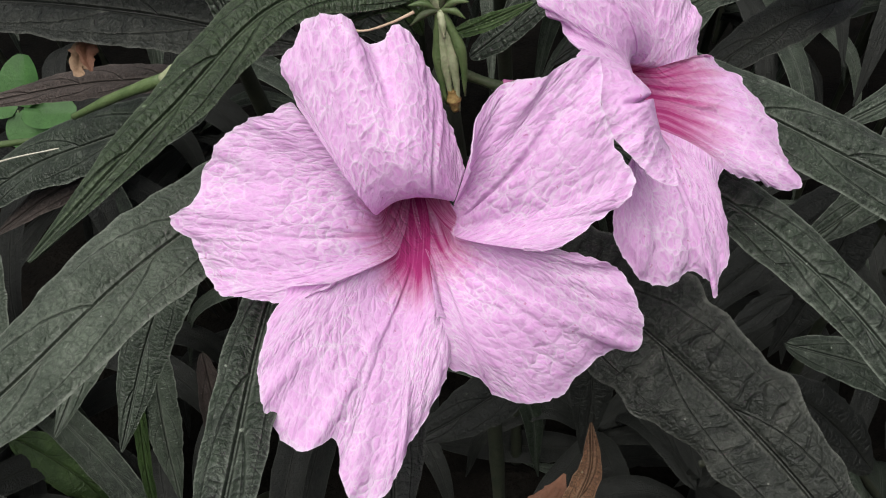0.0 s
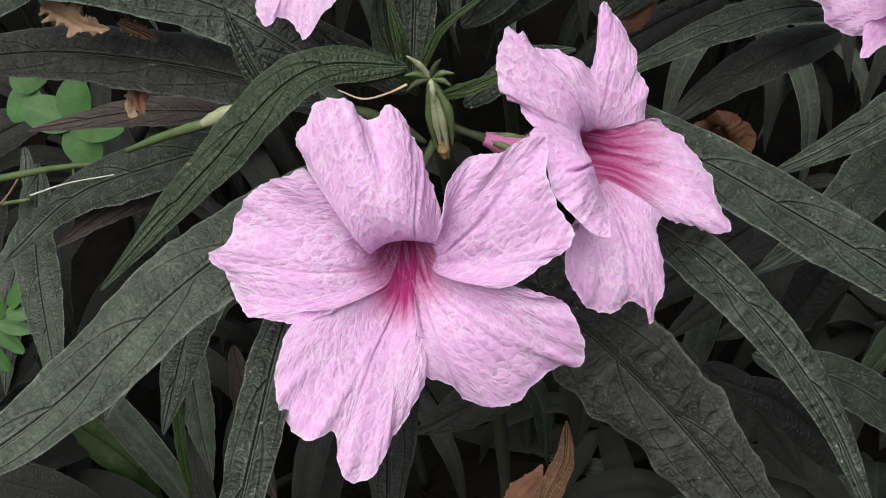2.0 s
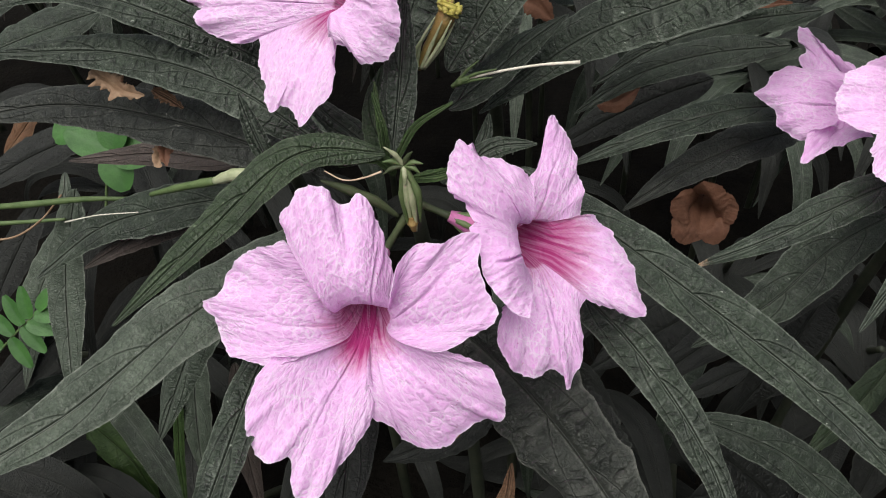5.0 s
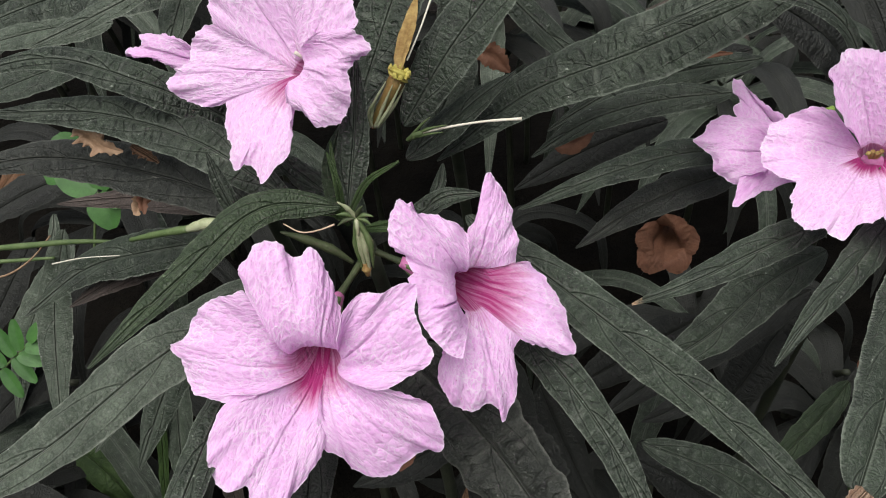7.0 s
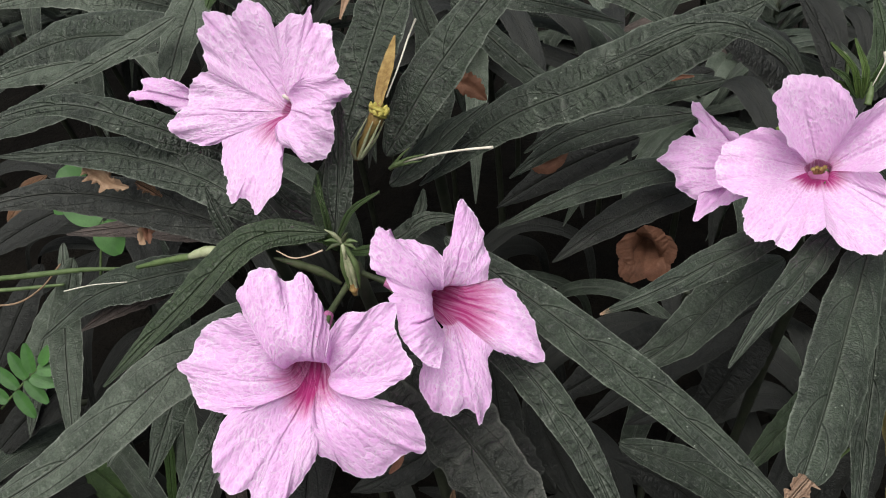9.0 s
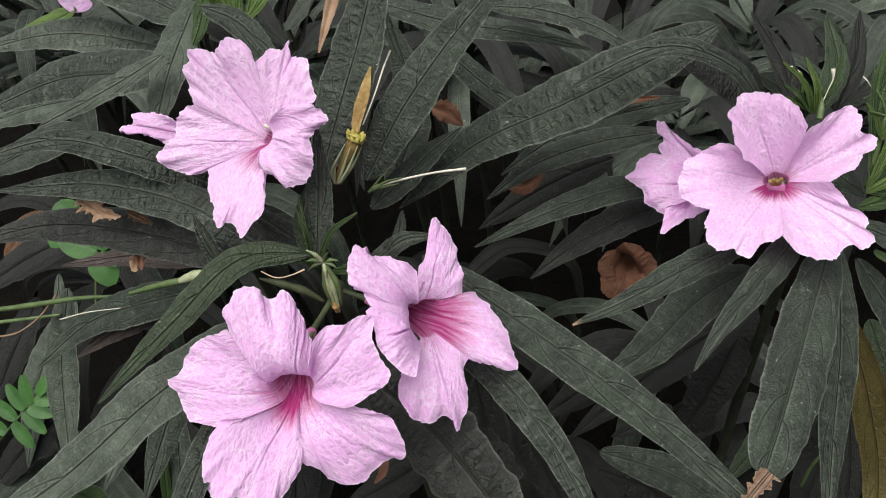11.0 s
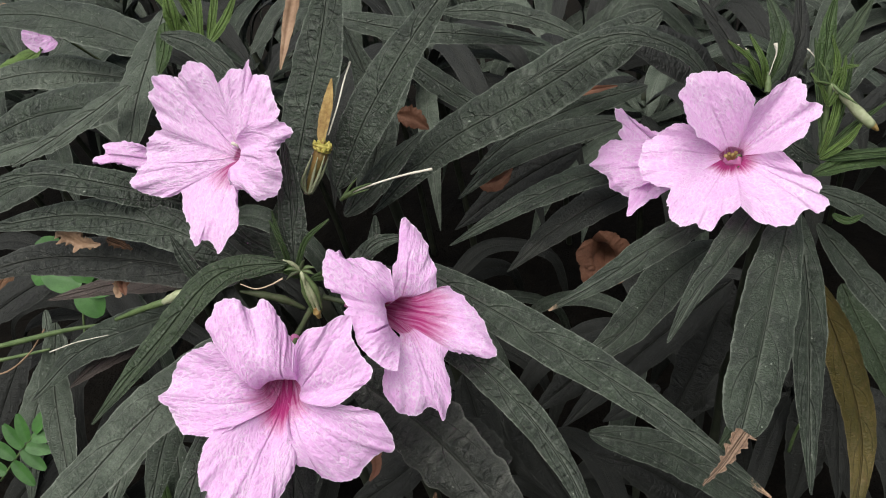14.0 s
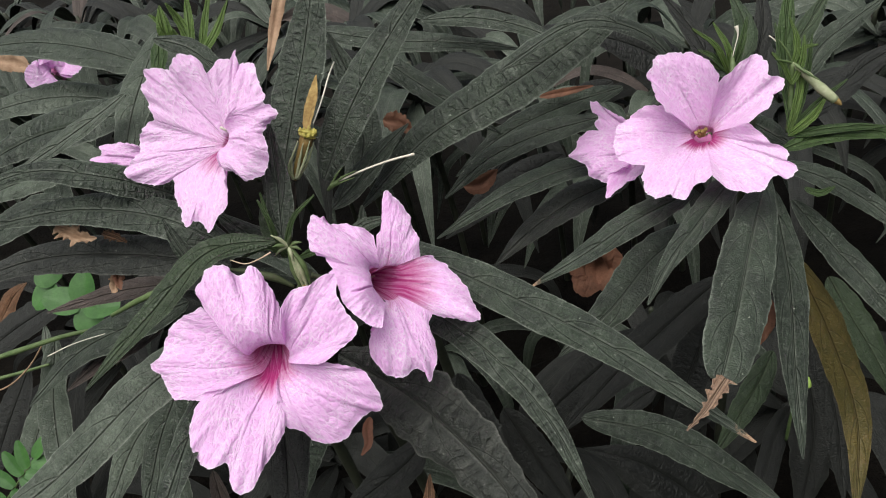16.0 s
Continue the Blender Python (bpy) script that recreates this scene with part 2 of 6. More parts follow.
    colour = k.mix(k.span(inner, 0.22, 0.95), colour, throat)
    colour = k.mix(k.span(k.math("ADD", reach, k.math("MULTIPLY", k.math("SUBTRACT", streak, 0.5), 1.8)), 0.8, 1.3, 0.0, 0.6), colour, (0.36, 0.02, 0.15))
    k.l(colour, k.b.inputs["Base Color"])
    k.b.inputs["Roughness"].default_value = 0.6
    k.b.inputs["Specular IOR Level"].default_value = 0.3
    k.b.inputs["Sheen Weight"].default_value = 0.12
    ridge = k.math("ADD", k.span(coarse, 0.0, 0.32, 1.0, 0.0), k.math("MULTIPLY", k.span(fine, 0.0, 0.35, 0.45, 0.0), 1.0))
    height = k.math("ADD", k.math("MULTIPLY", ridge, k.span(patch, 0.0, 1.0, 0.5, 1.0)), k.math("ADD", k.math("MULTIPLY", blotch, 0.3), k.math("MULTIPLY", k.math("MULTIPLY", rays, outer), 1.2)))
    normal = k.bump(height, 0.5, relief)
    k.thin(colour, 0.46, normal)
    return k.m


PETAL = petal_material("petal_pink", (0.94, 0.61, 0.92), (0.84, 0.46, 0.81), (0.52, 0.045, 0.24))
PETAL_CLEAR = petal_material("petal_light_pink", (0.94, 0.645, 0.92), (0.83, 0.49, 0.80), (0.45, 0.04, 0.22), 0.00034)


def plain_material(name, a, b, scale, rough=0.6, depth=0.0004, through=0.0, gloss=0.4):
    k = Mat(name)
    place = k.coords()
    cloud = k.noise(place, scale, 5.0, 0.65)
    grain = k.noise(place, scale * 9, 3.0, 0.6)
    colour = k.mix(k.span(cloud, 0.32, 0.68), a, b)
    colour = k.mix(k.span(grain, 0.55, 0.8, 0.0, 0.4), colour, tuple(0.5 * x for x in a))
    k.l(colour, k.b.inputs["Base Color"])
    k.b.inputs["Roughness"].default_value = rough
    k.b.inputs["Specular IOR Level"].default_value = gloss
    normal = k.bump(k.math("ADD", cloud, grain), 0.5, depth)
    if through:
        k.thin(colour, through, normal)
    return k.m


GREEN = plain_material("calyx_green", (0.06, 0.1, 0.032), (0.12, 0.165, 0.065), 220, 0.5)
RIB = plain_material("midrib_dark", (0.014, 0.02, 0.011), (0.03, 0.038, 0.022), 200, 0.5)
OLD = plain_material("calyx_old", (0.11, 0.09, 0.025), (0.27, 0.17, 0.05), 260, 0.6)
STEM = plain_material("stem_green", (0.018, 0.024, 0.014), (0.045, 0.048, 0.03), 120, 0.6)
PALE = plain_material("style_cream", (0.55, 0.5, 0.4), (0.75, 0.72, 0.62), 300, 0.5)
ROSY = plain_material("style_rosy", (0.38, 0.28, 0.18), (0.55, 0.42, 0.3), 300, 0.5)
YELLOW = plain_material("withered_yellow", (0.34, 0.29, 0.05), (0.5, 0.45, 0.12), 260, 0.6)
OCHRE = plain_material("withered_ochre", (0.20, 0.11, 0.03), (0.46, 0.33, 0.12), 330, 0.65, 0.0007, 0.2)
RUST = plain_material("dried_flower_rust", (0.11, 0.047, 0.025), (0.23, 0.105, 0.06), 150, 0.7, 0.0006, 0.15)
TAN = plain_material("dry_tip_tan", (0.22, 0.13, 0.075), (0.40, 0.27, 0.17), 200, 0.7, 0.0005, 0.15)
CLOVER = plain_material("weed_green", (0.028, 0.095, 0.016), (0.06, 0.165, 0.035), 130, 0.5, 0.0003, 0.2)
LIME = plain_material("bud_lime", (0.2, 0.34, 0.05), (0.36, 0.5, 0.12), 260, 0.5)
TUBE = plain_material("corolla_tube_mauve", (0.4, 0.1, 0.25), (0.5, 0.18, 0.36), 300, 0.6)
STALK = plain_material("stalk_dull_green", (0.03, 0.045, 0.018), (0.065, 0.08, 0.035), 200, 0.6)
SPENT = plain_material("spent_tube_pale_green", (0.22, 0.26, 0.13), (0.40, 0.42, 0.27), 240, 0.6)
# darker than real soil: the deep shade under the leaves is in this colour
SOIL = plain_material("soil_shaded", (0.0045, 0.004, 0.0035), (0.011, 0.0095, 0.0075), 22, 0.95, 0.01, 0.0, 0.05)


# ---- building blocks ----
def smooth(a, b, x):
    x = np.clip((x - a) / (b - a), 0, 1)
    return x * x * (3 - 2 * x)


def wander(x, seed, octaves=3):
    """A smooth random line: sums of sines, different for each seed."""
    r = np.random.RandomState(seed)
    total = np.zeros_like(x)
    for i in range(octaves):
        total = total + np.sin(x * (1.7 ** i) * r.uniform(0.8, 1.25) + r.uniform(0, 6.28)) / (1.35 ** i)
    return total / 2


def curve_through(points, s):
    """Places and tangents along a Catmull-Rom curve through the points; s from 0 to 1 by chord length."""
    p = np.array(points, float)
    knots = np.r_[0, np.cumsum(np.linalg.norm(np.diff(p, axis=0), axis=1))]
    knots = knots / knots[-1]
    slope = np.gradient(p, knots, axis=0)
    i = np.clip(np.searchsorted(knots, s, side="right") - 1, 0, len(p) - 2)
    h = (knots[i + 1] - knots[i])[:, None]
    x = ((s - knots[i]) / (knots[i + 1] - knots[i]))[:, None]
    place = ((2 * x**3 - 3 * x**2 + 1) * p[i] + (x**3 - 2 * x**2 + x) * h * slope[i]
             + (-2 * x**3 + 3 * x**2) * p[i + 1] + (x**3 - x**2) * h * slope[i + 1])
    way = np.gradient(place, s, axis=0)
    return place, way / np.linalg.norm(way, axis=1)[:, None]


def unit(v):
    return v / np.maximum(np.linalg.norm(v, axis=-1, keepdims=True), 1e-9)


def sheet_mesh(name, grid, normals, thick, attributes, material):
    """A closed thin sheet from a grid of places: upper and lower face, meeting at the rim."""
    rows, cols = grid.shape[:2]
    a = np.ones((rows, cols, 1))
    a[0] = a[-1] = 0
    a[:, 0] = a[:, -1] = 0
    top = grid.reshape(-1, 3)
    low = (grid - normals * thick * a).reshape(-1, 3)
    idx = np.arange(rows * cols).reshape(rows, cols)
    quad = np.stack([idx[:-1, :-1], idx[1:, :-1], idx[1:, 1:], idx[:-1, 1:]], -1).reshape(-1, 4)
    mesh = bpy.data.meshes.new(name)
    mesh.from_pydata(np.r_[top, low].tolist(), [], np.r_[quad[:, ::-1], quad + rows * cols].tolist())
    for key, values in attributes.items():
        flat = np.broadcast_to(values, (rows, cols)).reshape(-1)
        mesh.attributes.new(key, "FLOAT", "POINT").data.foreach_set("value", np.r_[flat, flat].astype(np.float32))
    mesh.polygons.foreach_set("use_smooth", [True] * len(mesh.polygons))
    mesh.materials.append(material)
    mesh.update()
    return mesh


def child(name, mesh, parent, label="", placed=False):
    """Links a mesh under its thing; placed: the mesh is in world places, not in the thing's own."""
    ob = new(name, mesh)
    ob.parent = parent
    if placed:
        ob.matrix_parent_inverse = Matrix.Translation(-parent.location)
    if label:
        tagged(ob, label)
    return ob


def tube_mesh(name, points, radii, material, sides=8, steps=20, bulge=0.0, seed=0):
    """A round stalk of changing thickness through the points, closed at both ends."""
    s = np.linspace(0, 1, steps)
    place, way = curve_through(points, s)
    r = np.interp(s, np.linspace(0, 1, len(radii)), radii)
    if bulge:
        r = r * (1 + bulge * wander(s * 14, seed))
    ref = np.tile(np.array([0.31, 0.22, 0.92]), (steps, 1))
    u = unit(np.cross(way, ref))
    v = np.cross(way, u)
    ang = np.linspace(0, 2 * np.pi, sides, endpoint=False)
    ring = place[:, None] + r[:, None, None] * (np.cos(ang)[None, :, None] * u[:, None] + np.sin(ang)[None, :, None] * v[:, None])
    idx = np.arange(steps * sides).reshape(steps, sides)
    nxt = np.roll(idx, -1, axis=1)
    faces = np.stack([idx[:-1], nxt[:-1], nxt[1:], idx[1:]], -1).reshape(-1, 4).tolist()
    faces += [idx[0][::-1].tolist(), idx[-1].tolist()]
    mesh = bpy.data.meshes.new(name)
    mesh.from_pydata(ring.reshape(-1, 3).tolist(), [], faces)
    mesh.polygons.foreach_set("use_smooth", [True] * len(mesh.polygons))
    mesh.materials.append(material)
    return mesh


count = [0]


def leaf(plant, p0, p1, p2, p3, width, material=None, face=(0, -0.6, 0.8), roll=0.0, fold=0.16, wave=0.05, dry=0.0,
         belly=0.6, point=1.0, fine=True, label="", local=False, blister=0.5):
    """A lance-shaped leaf along the curve p0 (base) to p3 (tip), with sunken midrib and side veins, blistered between them."""
    count[0] += 1
    seed = count[0]
    r = np.random.RandomState(seed)
    rows, cols = (150, 27) if fine else (22, 7)
    s = np.linspace(0, 1, rows)
    place, way = curve_through((p0, p1, p2, p3), s)
    length = float(np.sum(np.linalg.norm(np.diff(place, axis=0), axis=1)))
    up = np.tile(np.array(face, float), (rows, 1))
    side = unit(np.cross(way, up))
    normal = np.cross(side, way)
    turn = np.radians(roll + 7 * wander(s * 4, seed + 7))[:, None]
    side, normal = side * np.cos(turn) + normal * np.sin(turn), normal * np.cos(turn) - side * np.sin(turn)
    shape = s**belly * np.maximum(1 - s, 0)**point
    half = 0.5 * width * shape / shape.max() + 0.00025
    w = np.linspace(-1, 1, cols)
    w = np.sign(w) * np.abs(w)**1.2
    crimp = 1 + np.stack([wave * 0.9 * wander(s * 26, seed * 3 + k) + 0.016 * wander(s * length * 620, seed * 3 + k + 5) + 0.009 * wander(s * length * 1500, seed * 3 + k + 9) for k in (0, 1)], 1)
    edge = np.where(w[None] < 0, crimp[:, :1], crimp[:, 1:])
    across = half[:, None] * w[None] * (1 + (edge - 1) * np.abs(w[None])**3)
    gap = max(0.016, 1.25 * width) * r.uniform(0.85, 1.2)
    aw = np.abs(w[None])
    run = s[:, None] * length
    lead = gap * 0.42
    back = -lead * np.log(np.maximum(1 - aw / 0.83, 1e-3))
    phase = (run - back) / gap + np.where(w[None] < 0, 0.0, 0.45) + r.uniform(0, 1)
    slope = half[:, None] * (0.83 - np.minimum(aw, 0.82)) / lead
    away = np.abs(phase - np.round(phase)) * gap * slope / np.sqrt(1 + slope**2)
    fade = smooth(0.02, 0.10, aw) * smooth(0.84, 0.76, aw) * smooth(1.0, 0.85, s[:, None])
    size = half[:, None] / 0.009
    sidevein = np.exp(-(away / (0.00042 * (0.4 + 0.6 * size)))**2) * fade
    midvein = np.exp(-(w[None] * half[:, None] / 0.00055)**2) * np.ones((rows, 1))
    shoulder = np.exp(-((aw * half[:, None] - 0.0013) / 0.0006)**2)
    puff = np.cos(2 * np.pi * (run / 0.0031 + 0.8 * wander(run * 900, seed + 2) + 0.5 * np.sin(aw * 5)))
    puff = puff * smooth(0.08, 0.3, aw) * smooth(0.95, 0.7, aw)
    lift = (fold * np.abs(across) * (1 - 0.35 * aw)
            - 0.0009 * midvein * size + 0.00025 * shoulder * size - 0.00045 * sidevein * size
            + blister * 0.0003 * puff * size
            + 0.0006 * size * smooth(0.0, 0.5, aw) * smooth(1.0, 0.6, aw)
            + wave * half[:, None] * 0.8 * aw**2 * np.where(w[None] < 0, wander(s * 15, seed + 31)[:, None], wander(s * 15, seed + 57)[:, None])
            - 0.12 * half[:, None] * aw**4)
    grid = place[:, None] + across[..., None] * side[:, None] + lift[..., None] * normal[:, None]
    attributes = {"along": s[:, None], "across": w[None], "dry": dry,
                  "run": run * 1000, "off": across * 1000, "phase": phase, "puff": blister,
                  "pitch": np.where((aw > 0.83) | (aw < 0.03), 9.0, 1000 * gap * slope / np.sqrt(1 + slope**2) + 4 * smooth(0.76, 0.83, aw))}
    mesh = sheet_mesh("leaf", grid, normal[:, None], 0.0003, attributes, material or LEAF)
    ob = child("blade" if local else "leaf", mesh, plant, label, not local)
    if fine:
        low = place - normal * (0.0006 + 0.0008 * size)
        rib = tube_mesh("midrib", low[:: 12], np.interp(np.linspace(0, 1, 6), s, 0.01 * half + 0.0003), RIB, 6, 30)
        child("midrib", rib, ob)
    return ob


def petal(flower, phi, mid, tip, half, material, ends=(0.75, 0.95, 1.0, 0.95, 0.75), lip=0.0, ring=4.2, root=(0, 0, -12), notch=0.0,
          notch_at=0.0, cup=0.0, fold=0.0, twist=0.0, blush=1.0, curl=0.0, fuse=0.97, gape=0.0, frill=1.0, seed=1):
    """One of the five lobes of the corolla, in millimetres round the mouth of the tube: it rises from the tube at the angle phi,
    bends over the lip and runs through mid to tip. ends: how far the lobe reaches at five places across it."""
    rows, cols = 64, 53
    gape = gape or ring
    a = radians(phi)
    radial = np.array([math.cos(a), math.sin(a), 0.0])
    deep = np.array(root, float)
    points = np.array([deep + 2.0 * radial, 0.45 * deep + radial * ring * 0.75, radial * ring * 1.4 + (0, 0, lip), mid, tip], float)
    knots = np.r_[0, np.cumsum(np.linalg.norm(np.diff(points, axis=0), axis=1))]
    total = knots[-1]
    start, k_lip = knots[1] / total, knots[2] / total
    fs = np.linspace(0, 1, 240)
    place, way = curve_through(points, fs)
    inward = smooth(k_lip * 0.6, k_lip * 1.4, fs)[:, None]
    ref = -radial * (1 - inward) + np.array([0, 0, 1.0]) * inward
    side = unit(np.cross(way, unit(ref)))
    normal = np.cross(side, way)
    turn = np.radians(twist * smooth(k_lip, 0.9, fs))[:, None]
    side, normal = side * np.cos(turn) + normal * np.sin(turn), normal * np.cos(turn) - side * np.sin(turn)
    rho = (fs - start) / (1 - start)
    width = np.interp(rho, [-0.5, -0.2, 0.0, 0.12, 0.3, 0.48, 0.72, 1.0], [1.5, gape * 0.45, gape * 0.62, gape * 0.95, half * (fuse - 0.29), half * fuse, half, half * 0.93])
    width = np.convolve(np.pad(width, 9, mode="edge"), np.ones(19) / 19, mode="valid")
    w = np.linspace(-1, 1, cols)
    spots = np.interp(np.linspace(-1, 1, 101), np.linspace(-1, 1, 5), ends)
    spots = np.convolve(np.pad(spots, 9, mode="edge"), np.ones(19) / 19, mode="valid")
    end = np.interp(w, np.linspace(-1, 1, 101), spots) - 0.10 * np.abs(w)**9 - notch * np.exp(-((w - notch_at) / 0.11)**2)
    end = end + frill * (0.014 * wander(w * 8, seed * 5 + 1) + 0.009 * wander(w * 21, seed * 5 + 2) + 0.004 * wander(w * 47, seed * 5 + 3))
    end = start + (1 - start) * np.clip(end, 0.25, 1.15)
    u = np.linspace(0, 1, rows)
    s = u[:, None] * end[None]
    pick = lambda field: np.stack([np.interp(s, fs, field[:, i]) for i in range(3)], -1)
    far = np.maximum(s - 1, 0)[..., None] * total
    p, sd, nm = pick(place) + far * way[-1], pick(side), pick(normal)
    hw = np.interp(s, fs, width)
    outer = smooth(k_lip * 0.9, 0.7, s)
    far_out = smooth(0.55, 1.0, s)
    edge_wave = 1 + frill * 0.025 * np.where(w[None] < 0, wander(s * 26, seed + 3), wander(s * 26, seed + 4)) * outer
    rib = (0.10 * wander(w[None] * 5.5 + 0.9 * np.sin(s * 6 + seed), seed + 5)
           + 0.17 * wander(w[None] * 9 + 2.4 * np.sin(s * 11 + seed), seed + 6) * wander(s * 17 + 2.2 * np.sin(w[None] * 6), seed + 7)
           + 0.09 * wander(w[None] * 23 + 2.0 * np.sin(s * 21 + seed), seed + 8) * far_out)
    frilled = 0.4 * frill * np.abs(w[None])**3 * np.where(w[None] < 0, wander(s * 17, seed + 11), wander(s * 17, seed + 12))
    tipwave = 0.25 * frill * u[:, None]**4 * wander(w[None] * 10 + 0 * s, seed + 13)
    lift = outer * (cup * hw * w[None]**2 + rib + frilled + tipwave - curl * half * (np.maximum(u[:, None] - 0.72, 0) / 0.28)**2)
    lift = lift + fold * hw * (np.abs(w[None]) - 0.4) * outer
    crease = -0.3 * np.exp(-((w[None] - 0.05) / 0.03)**2) * smooth(k_lip * 0.8, k_lip * 1.4, s) * smooth(0.9, 0.45, s)
    grid = p + sd * (hw * w[None] * edge_wave)[..., None] + nm * (lift + crease)[..., None]
    reach = blush * smooth(13.0, 3.0, np.linalg.norm(grid[..., :2], axis=-1) + np.maximum(grid[..., 2], 0) * 1.2)
    reach = np.where(s < start * 1.2, np.maximum(reach, 0.4 + 0.6 * blush), reach)
    attributes = {"along": s, "across": w[None] * hw / half, "reach": reach, "rim": np.maximum(u[:, None], np.abs(w[None]) * smooth(0.3, 0.5, s)),
                  "px": w[None] * hw, "py": (s - k_lip) * total, "fold": 0.0}
    mesh = sheet_mesh("petal", grid * 0.001, nm, 0.00016, attributes, material)
    return child("petal", mesh, flower)


def lobe(flower, mouth, edge, material, root=(0, 0, -12), lift=1.0, peak=1.0, crease=0.5, mid=0.5, blush=0.6, blush_to=10.0, frill=1.0, seed=1):
    """One lobe of a fused corolla, in millimetres round the mouth of the tube: it comes up the tube from the root, passes
    the mouth and spreads to its edge. lift: how far it swells out in between, at both sides and the middle; crease: depth of the fold down its middle."""
    cols, deep, blade = 121, 12, 72
    v = np.linspace(0, 1, cols)
    brim = curve_through(edge, v)[0]
    gate = curve_through(mouth, v)[0]
    base = np.array(root, float)
    hub = gate.mean(axis=0)
    width = float(np.sum(np.linalg.norm(np.diff(brim, axis=0), axis=1)))
    # frilled outline: small teeth and longer waves
    teeth = frill * (0.30 * wander(v * width * 0.75, seed * 5 + 1) + 0.24 * np.abs(wander(v * width * 1.5, seed * 5 + 2))
                     + 0.09 * wander(v * width * 3.6, seed * 5 + 3)) * np.sin(np.pi * v)**0.25
    brim = brim + unit(brim - hub) * teeth[:, None]
    low = base + 1.8 * unit(gate - hub - (0.25 * (base - hub)))
    t = np.linspace(0, 1, deep)[:, None, None]
    tube = low * (1 - t) + gate * t + 0.8 * np.sin(np.pi * t) * unit(gate - hub)
    u = np.linspace(0, 1, blade + 1)[1:][:, None, None]
    spread = gate * (1 - u) + brim * u
    grid = np.concatenate([tube, spread])
    s = np.r_[np.zeros(deep), u[:, 0, 0]][:, None] * np.ones((1, cols))
    side = np.sin(np.pi * v)[None]
    lifts = lift if isinstance(lift, tuple) else (lift * 0.6, lift, lift * 0.6)
    swell = np.sin(np.pi * np.clip(s, 0, 1)**peak) * ((lifts[0] * (1 - v) + lifts[2] * v)[None] * (1 - side**1.5) + lifts[1] * side**1.5)
    grid = grid + swell[..., None] * np.array([0, 0, 1.0])
    for _ in range(10):
        grid[1:-1] = 0.25 * grid[:-2] + 0.5 * grid[1:-1] + 0.25 * grid[2:]
    # small relief along the normal: middle fold, fanned wrinkles, puckers and a wavy rim
    normal = unit(np.cross(np.gradient(grid, axis=0), np.gradient(grid, axis=1)))
    normal = normal * np.sign(normal[deep + 10:, :, 2].mean())
    px = np.cumsum(np.linalg.norm(np.diff(grid, axis=1, prepend=grid[:, :1]), axis=2), axis=1)
    px = px - px[:, cols // 2:cols // 2 + 1]
    py = np.cumsum(np.linalg.norm(np.diff(grid, axis=0, prepend=grid[:1]), axis=2), axis=0)
    py = py - py[deep:deep + 1]
    out = smooth(0.02, 0.35, s)
    fold = -0.5 * crease * np.exp(-((v[None] - mid - 0.02 * wander(s * 5, seed)) / 0.016)**2) * smooth(0.0, 0.15, s) * smooth(0.85, 0.4, s)
    shoulder = 0.15 * crease * np.exp(-((v[None] - mid) / 0.14)**2) * smooth(0.0, 0.2, s) * smooth(1.0, 0.4, s)
    fan = 0.10 * wander(px * 2.6 / (0.45 + 0.55 * s) + 0.8 * np.sin(py * 0.45 + seed), seed + 5) * smooth(0.35, 0.95, s)
    pucker = 0.20 * wander(px * 0.8 + 1.3 * np.sin(py * 0.5 + seed), seed + 6) * wander(py * 0.6 + 1.4 * np.sin(px * 0.45), seed + 7)
    rim_wave = 0.75 * frill * smooth(0.5, 1.0, s) * wander(v[None] * width * 0.42 + 0 * s, seed + 9)
    roll = -0.9 * smooth(0.80, 1.0, s)**2 * (0.6 + 0.5 * wander(v[None] * 7 + 0 * s, seed + 14))
    relief = (fold + shoulder + out * (fan + pucker + rim_wave + roll)) * side**0.3
    grid = grid + normal * relief[..., None]
    reach = blush * smooth(blush_to, 0.0, py) * (py >= 0) + (py < 0) * np.maximum(blush, 0.75)
    attributes = {"along": s, "across": 2 * v[None] - 1, "reach": reach, "rim": np.maximum(s, 0), "px": px, "py": py, "fold": np.exp(-((v[None] - mid) / 0.012)**2) * smooth(0.03, 0.15, s) * smooth(0.7, 0.4, s) * min(crease, 1.0)}
    mesh = sheet_mesh("petal", grid * 0.001, normal, 0.00016, attributes, material)
    return child("petal", mesh, flower)


def flower_at(origin, right, up, label, group="pink flowers"):
    """An empty at the mouth of a corolla, its local z looking out of the flower."""
    x = Vector(right).normalized()
    z = x.cross(Vector(up)).normalized()
    y = z.cross(x)
    ob = new("flower")
    ob.matrix_world = Matrix.Translation(origin) @ Matrix((x, y, z)).transposed().to_4x4()
    ob.empty_display_size = 0.01
    return tagged(ob, label, "flower", group)


